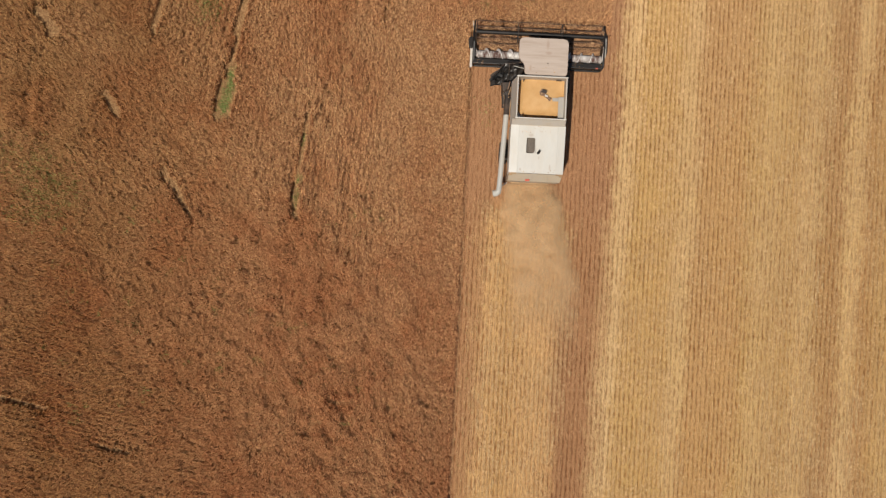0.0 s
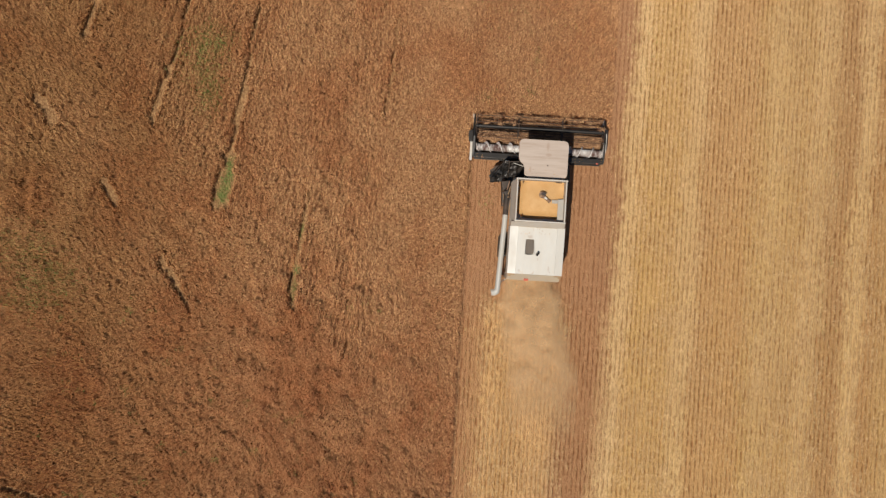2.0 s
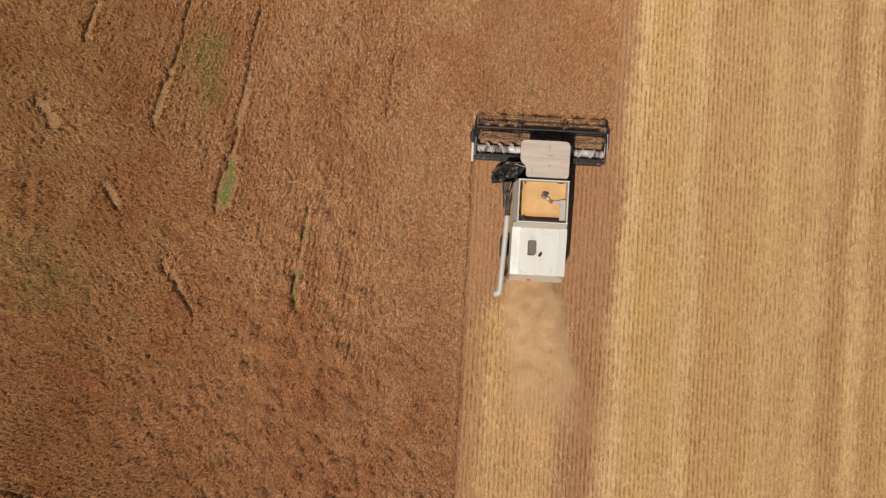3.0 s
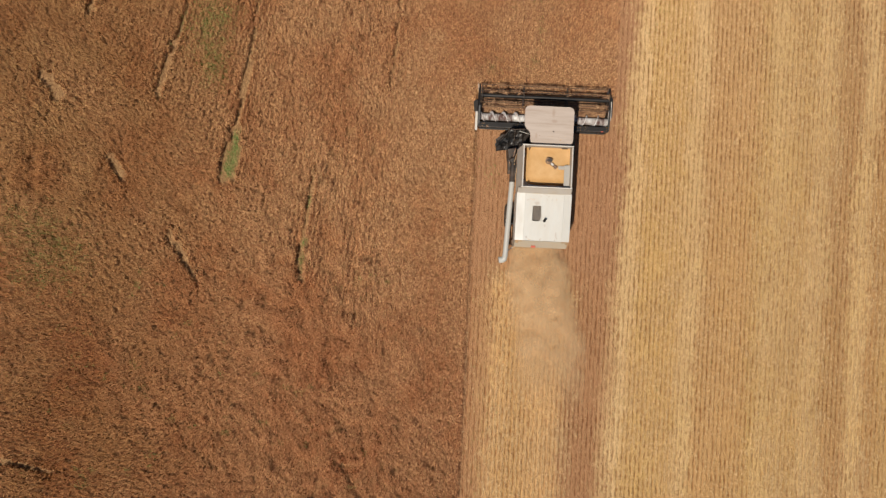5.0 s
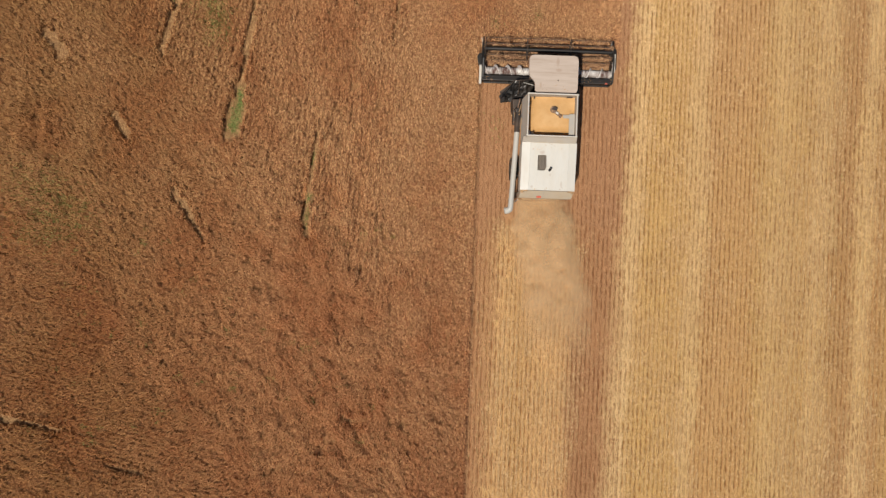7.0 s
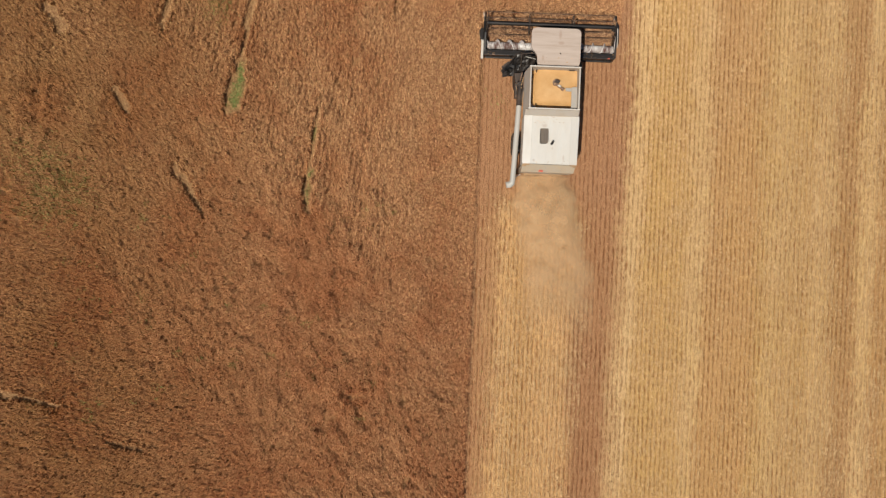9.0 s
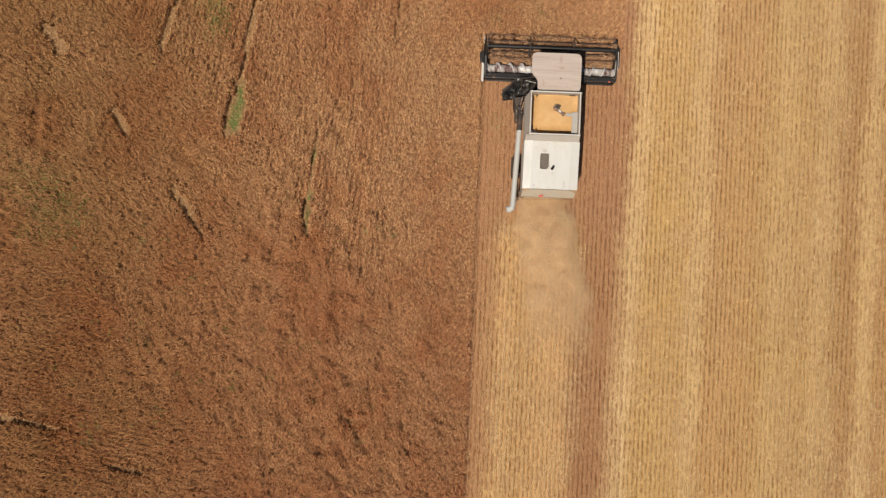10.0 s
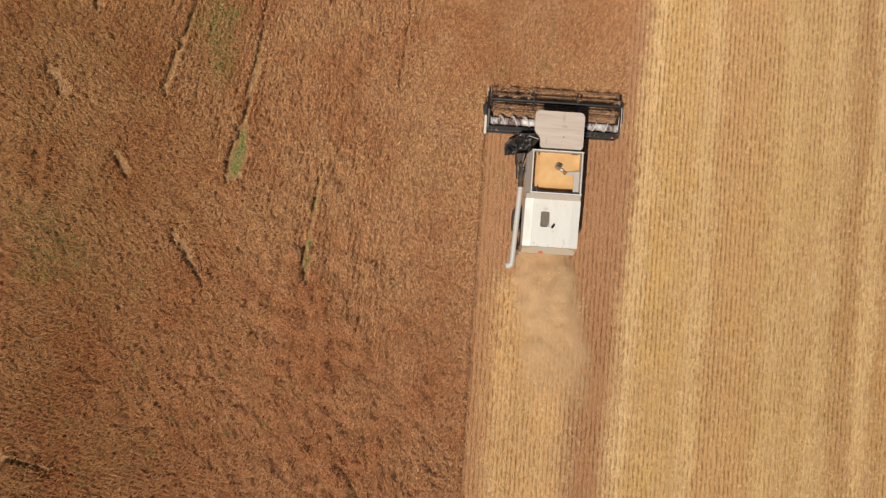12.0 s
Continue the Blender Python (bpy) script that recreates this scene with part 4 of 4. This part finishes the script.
def make_platform():
    # boarding platform with a crumpled black cover and a mirror arm
    bm = fresh()
    outline = [(-2.78, -3.42), (-2.05, -2.72), (-0.92, -2.6), (-0.92, -3.62), (-1.55, -3.66), (-2.0, -3.5), (-2.62, -3.78)]
    prism(bm, outline, 1.75, 1.95, 0.03)
    deck = part("platform", bm, MAT_TARP, harvester, "boarding platform with a black cover")
    bm = fresh()
    random.seed(4)
    rows = []
    for j in range(9):
        line = []
        for i in range(15):
            u, v = i / 14, j / 8
            x = -2.72 + 1.78 * u
            y = (-3.4 + 0.78 * min(1, u * 2.4)) * v + (-3.84 + 0.25 * u) * (1 - v)
            z = 2.0 + 0.32 * abs(noise.noise((x * 2.6, y * 4.0, 1))) + 0.2 * math.sin(3.1 * u) * v
            line.append(bm.verts.new((x, y, z)))
        rows.append(line)
    for j in range(8):
        for i in range(14):
            bm.faces.new((rows[j][i], rows[j][i + 1], rows[j + 1][i + 1], rows[j + 1][i]))
    part("crumpled_cover", bm, MAT_TARP, deck, "crumpled black cover sheet")
    bm = fresh()
    rail = [(-2.05, -2.74, 2.75), (-1.0, -2.66, 2.75)]
    rod(bm, *rail, 0.022, 8)
    rod(bm, (-2.05, -2.74, 1.9), rail[0], 0.022, 8)
    rod(bm, rail[0], (-2.5, -3.3, 2.3), 0.022, 8)
    rod(bm, (-1.5, -2.7, 1.9), (-1.5, -2.7, 2.75), 0.022, 8)
    rod(bm, (-1.75, -2.75, 2.72), (-1.75, -3.55, 2.2), 0.018, 8)
    part("hand_rail", bm, MAT_DARK, deck, "thin dark hand rail")
    bm = fresh()
    for k in range(5):
        box(bm, (-2.35 - 0.03 * k, -3.05, 0.5 + 0.26 * k), (0.5, 0.22, 0.035), (0, 0, 38))
    for o in (-0.2, 0.2):
        rod(bm, (-2.36 + o, -3.05 + o, 0.45), (-2.48 + o, -3.05 + o, 1.8), 0.025, 6)
    part("ladder", bm, MAT_DARK, deck, "dark boarding ladder")
    bm = fresh()
    rod(bm, (-0.95, -2.9, 2.5), (-1.9, -2.55, 1.95), 0.02, 6)
    part("mirror_arm", bm, MAT_TUBE, deck, "thin grey arm")


def make_wheel(x, y, radius, width, rim_radius):
    bm = fresh()
    profile = [(rim_radius, -0.5), (radius * 0.93, -0.5), (radius, -0.36), (radius, 0.36), (radius * 0.93, 0.5), (rim_radius, 0.5)]
    steps = 40
    loft(bm, [[(x + w * width, y + r * math.cos(a), radius + r * math.sin(a)) for r, w in profile] for a in np.linspace(0, 2 * math.pi, steps + 1)], caps=False)
    bmesh.ops.remove_doubles(bm, verts=bm.verts[:], dist=0.001)
    for k in range(26):
        a = 2 * math.pi * k / 26
        s = 1 if k % 2 else -1
        m = Matrix.Translation((x, y, radius)) @ pose(0, 0, 0, math.degrees(a)) @ Matrix.Translation((s * width * 0.24, 0, radius)) @ pose(0, 0, 0, 0, 0, s * 35)
        bmesh.ops.create_cube(bm, size=1, matrix=m @ Matrix.Diagonal((width * 0.55, 0.06, 0.08, 1)))
    tyre = part("wheel", bm, MAT_RUBBER, harvester, "dusty black lugged tyre")
    bm = fresh()
    rod(bm, (x - width * 0.3, y, radius), (x + width * 0.3, y, radius), rim_radius, 28)
    rod(bm, (x - width * 0.42, y, radius), (x + width * 0.42, y, radius), rim_radius * 0.35, 16)
    part("rim", bm, MAT_RIM, tyre, "pale steel rim")


make_header()
make_reel()
make_cab()
make_tank()
make_body()
make_unloader()
make_platform()
for wx in (-1.7, 1.44):
    make_wheel(wx, -3.3, 0.9, 0.55, 0.42)
for wx in (-1.72, 1.4):
    make_wheel(wx, -7.3, 0.58, 0.42, 0.28)

part("front_axle", rod(fresh(), (-1.45, -3.3, 0.9), (1.2, -3.3, 0.9), 0.16, 14), MAT_DARK, harvester, "dark front axle")
part("rear_axle", rod(fresh(), (-1.55, -7.3, 0.58), (1.25, -7.3, 0.58), 0.11, 12), MAT_DARK, harvester, "dark rear axle")
part("rear_axle_mount", box(fresh(), (-0.13, -7.3, 0.78), (0.5, 0.4, 0.4), bevel=0.03), MAT_DARK, harvester)
part("cab_base", box(fresh(), (0.07, -2.85, 1.8), (1.95, 1.7, 0.22), bevel=0.04), MAT_DARK, harvester, "dark steel base under the cab")

# ---- cut crop lying on the header's table ----
n = 16000
cx, cy = rng.uniform(HL + 0.1, HR - 0.1, n), rng.uniform(-1.75, -0.3, n)
keep = rng.random(n) < 0.35 + 0.65 * smooth_noise(cx, cy, 0.4, 31)
cx, cy = cx[keep], cy[keep]
n = len(cx)
angle, length = rng.uniform(0, 6.28, n), rng.uniform(0.08, 0.3, n)
half = np.stack([np.cos(angle) * length / 2, np.sin(angle) * length / 2, rng.normal(0, 0.03, n)], 1)
mid = np.stack([cx, cy, rng.uniform(0.2, 0.36, n)], 1)
quads_object("cut_crop", blades(mid - half, mid + half, rng.uniform(0.015, 0.04, n), 0.7), MAT_FED, "freshly cut brown crop lying on the header table", "cut crop")

# ---- crop caught on the reel's bats, and chaff settled on the machine ----
n = 5200
k = rng.integers(0, 6, n)
p = math.pi / 3 * k + 0.32
cx = rng.uniform(HL + 0.15, HR - 0.15, n)
cy, cz = REEL_Y + REEL_R * np.cos(p), REEL_Z + REEL_R * np.sin(p)
keep = (smooth_noise(cx + 9.0 * k, cy, 0.35, 41) > 0.52) & ((cx < -1.4) | (cx > 1.2) | (cy > -0.4))
cx, cy, cz = cx[keep], cy[keep], cz[keep]
n = len(cx)
angle, length = rng.uniform(0, 6.28, n), rng.uniform(0.05, 0.22, n)
root = np.stack([cx, cy + rng.normal(0, 0.03, n), cz + rng.normal(0, 0.02, n)], 1)
tip = root + np.stack([np.cos(angle) * length, np.sin(angle) * length * 0.8, rng.uniform(-0.2, 0.02, n)], 1)
quads_object("tangled_crop", blades(root, tip, rng.uniform(0.012, 0.03, n), 0.7), MAT_FED, "brown crop stalks tangled on the reel bats", "crop stalks")


def chaff_on(x_low, x_high, y_low, y_high, height, count, label):
    x, y = rng.uniform(x_low, x_high, count), rng.uniform(y_low, y_high, count)
    keep = smooth_noise(x, y, 0.3, 43) > 0.45
    x, y = x[keep], y[keep]
    a, s = rng.uniform(0, 6.28, len(x)), rng.uniform(0.008, 0.035, len(x))
    mid = np.stack([x, y, height(x, y) + 0.008], 1)
    half = np.stack([np.cos(a) * s, np.sin(a) * s, np.zeros(len(x))], 1)
    quads_object("chaff", blades(mid - half, mid + half, rng.uniform(0.01, 0.025, len(x)), 0.8), MAT_LITTER, label, "chaff")


chaff_on(-1.1, 0.85, -8.7, -8.3, lambda x, y: 3.86 - 0.26 * (y + 6.2) / -2.52, 110, "brown chaff settled along the end of the white deck")
chaff_on(-1.1, 0.85, -6.6, -6.24, lambda x, y: 3.86 - 0.26 * (y + 6.2) / -2.52, 50, "brown chaff settled on the deck behind the tank")
chaff_on(-0.9, 1.1, -3.5, -3.1, lambda x, y: 3.9 + 0 * x, 24, "fine chaff settled on the cab roof")
chaff_on(HL + 0.1, HR - 0.1, -2.33, -2.07, lambda x, y: 1.05 + 0 * x, 110, "brown chaff settled on the header's rear beam")

# ---- dust blown out behind the machine: thin nested veils ----
def dust_material():
    n = Nodes("dust")
    xyz = n.add("ShaderNodeSeparateXYZ")
    n.link(n.place, xyz.inputs[0])
    x, y = xyz.outputs[0], xyz.outputs[1]
    along = n.span(y, -8.85, -18.5)
    swirl = n.maths("MULTIPLY", n.maths("SUBTRACT", n.noise(0.8, 4.0, 0.6), 0.5), 1.6)
    off = n.maths("SUBTRACT", n.maths("ADD", x, swirl), n.maths("MULTIPLY_ADD", along, 1.7, -0.15))
    half = n.maths("MULTIPLY_ADD", along, 1.0, 1.75)
    across = n.span(n.maths("DIVIDE", n.maths("ABSOLUTE", off), half), 0.55, 1.05, 1.0, 0.0, True)
    fade = n.maths("MULTIPLY", n.span(along, 0.0, 0.035, smooth=True), n.span(along, 0.3, 1.05, 1.0, 0.0, True))
    puff = n.span(n.noise(0.9, 5.0, 0.6), 0.3, 0.62, 0.35, 1.0, True)
    thick = n.maths("MULTIPLY", n.maths("MULTIPLY", across, fade), n.maths("MULTIPLY", puff, 0.45))
    n.link(thick, n.bsdf.inputs["Alpha"])
    n.bsdf.inputs["Specular IOR Level"].default_value = 0.0
    return n.done(n.mix(n.noise(0.7, 3.0), (0.66, 0.42, 0.22), (0.72, 0.49, 0.27)), 1.0)


MAT_VEIL = dust_material()
dust = tagged(new("dust_cloud"), "tan dust and chaff blowing out behind the harvester", "dust cloud", kind="stuff")
dust.matrix_basis = pose(0, -10.0, 0)
for layer, height in enumerate((0.35, 0.8, 1.25)):
    bm = fresh()
    grid = []
    for j in range(41):
        y = -8.9 - 9.85 * j / 40
        line = []
        for i in range(25):
            x = -3.2 + 6.4 * i / 24
            lift = math.exp(-((x / 2.0) ** 2)) * (0.35 + 0.65 * math.exp(-(((y + 11.0) / 3.5) ** 2)))
            z = 0.14 + height * lift * (1 + 0.5 * noise.noise((x * 0.9, y * 0.7, layer * 3.0)))
            line.append(bm.verts.new((x, y, z)))
        grid.append(line)
    for j in range(40):
        for i in range(24):
            bm.faces.new((grid[j][i], grid[j][i + 1], grid[j + 1][i + 1], grid[j + 1][i]))
    veil = part("dust_veil", bm, MAT_VEIL, dust)
    for f in veil.data.polygons:
        f.use_smooth = True
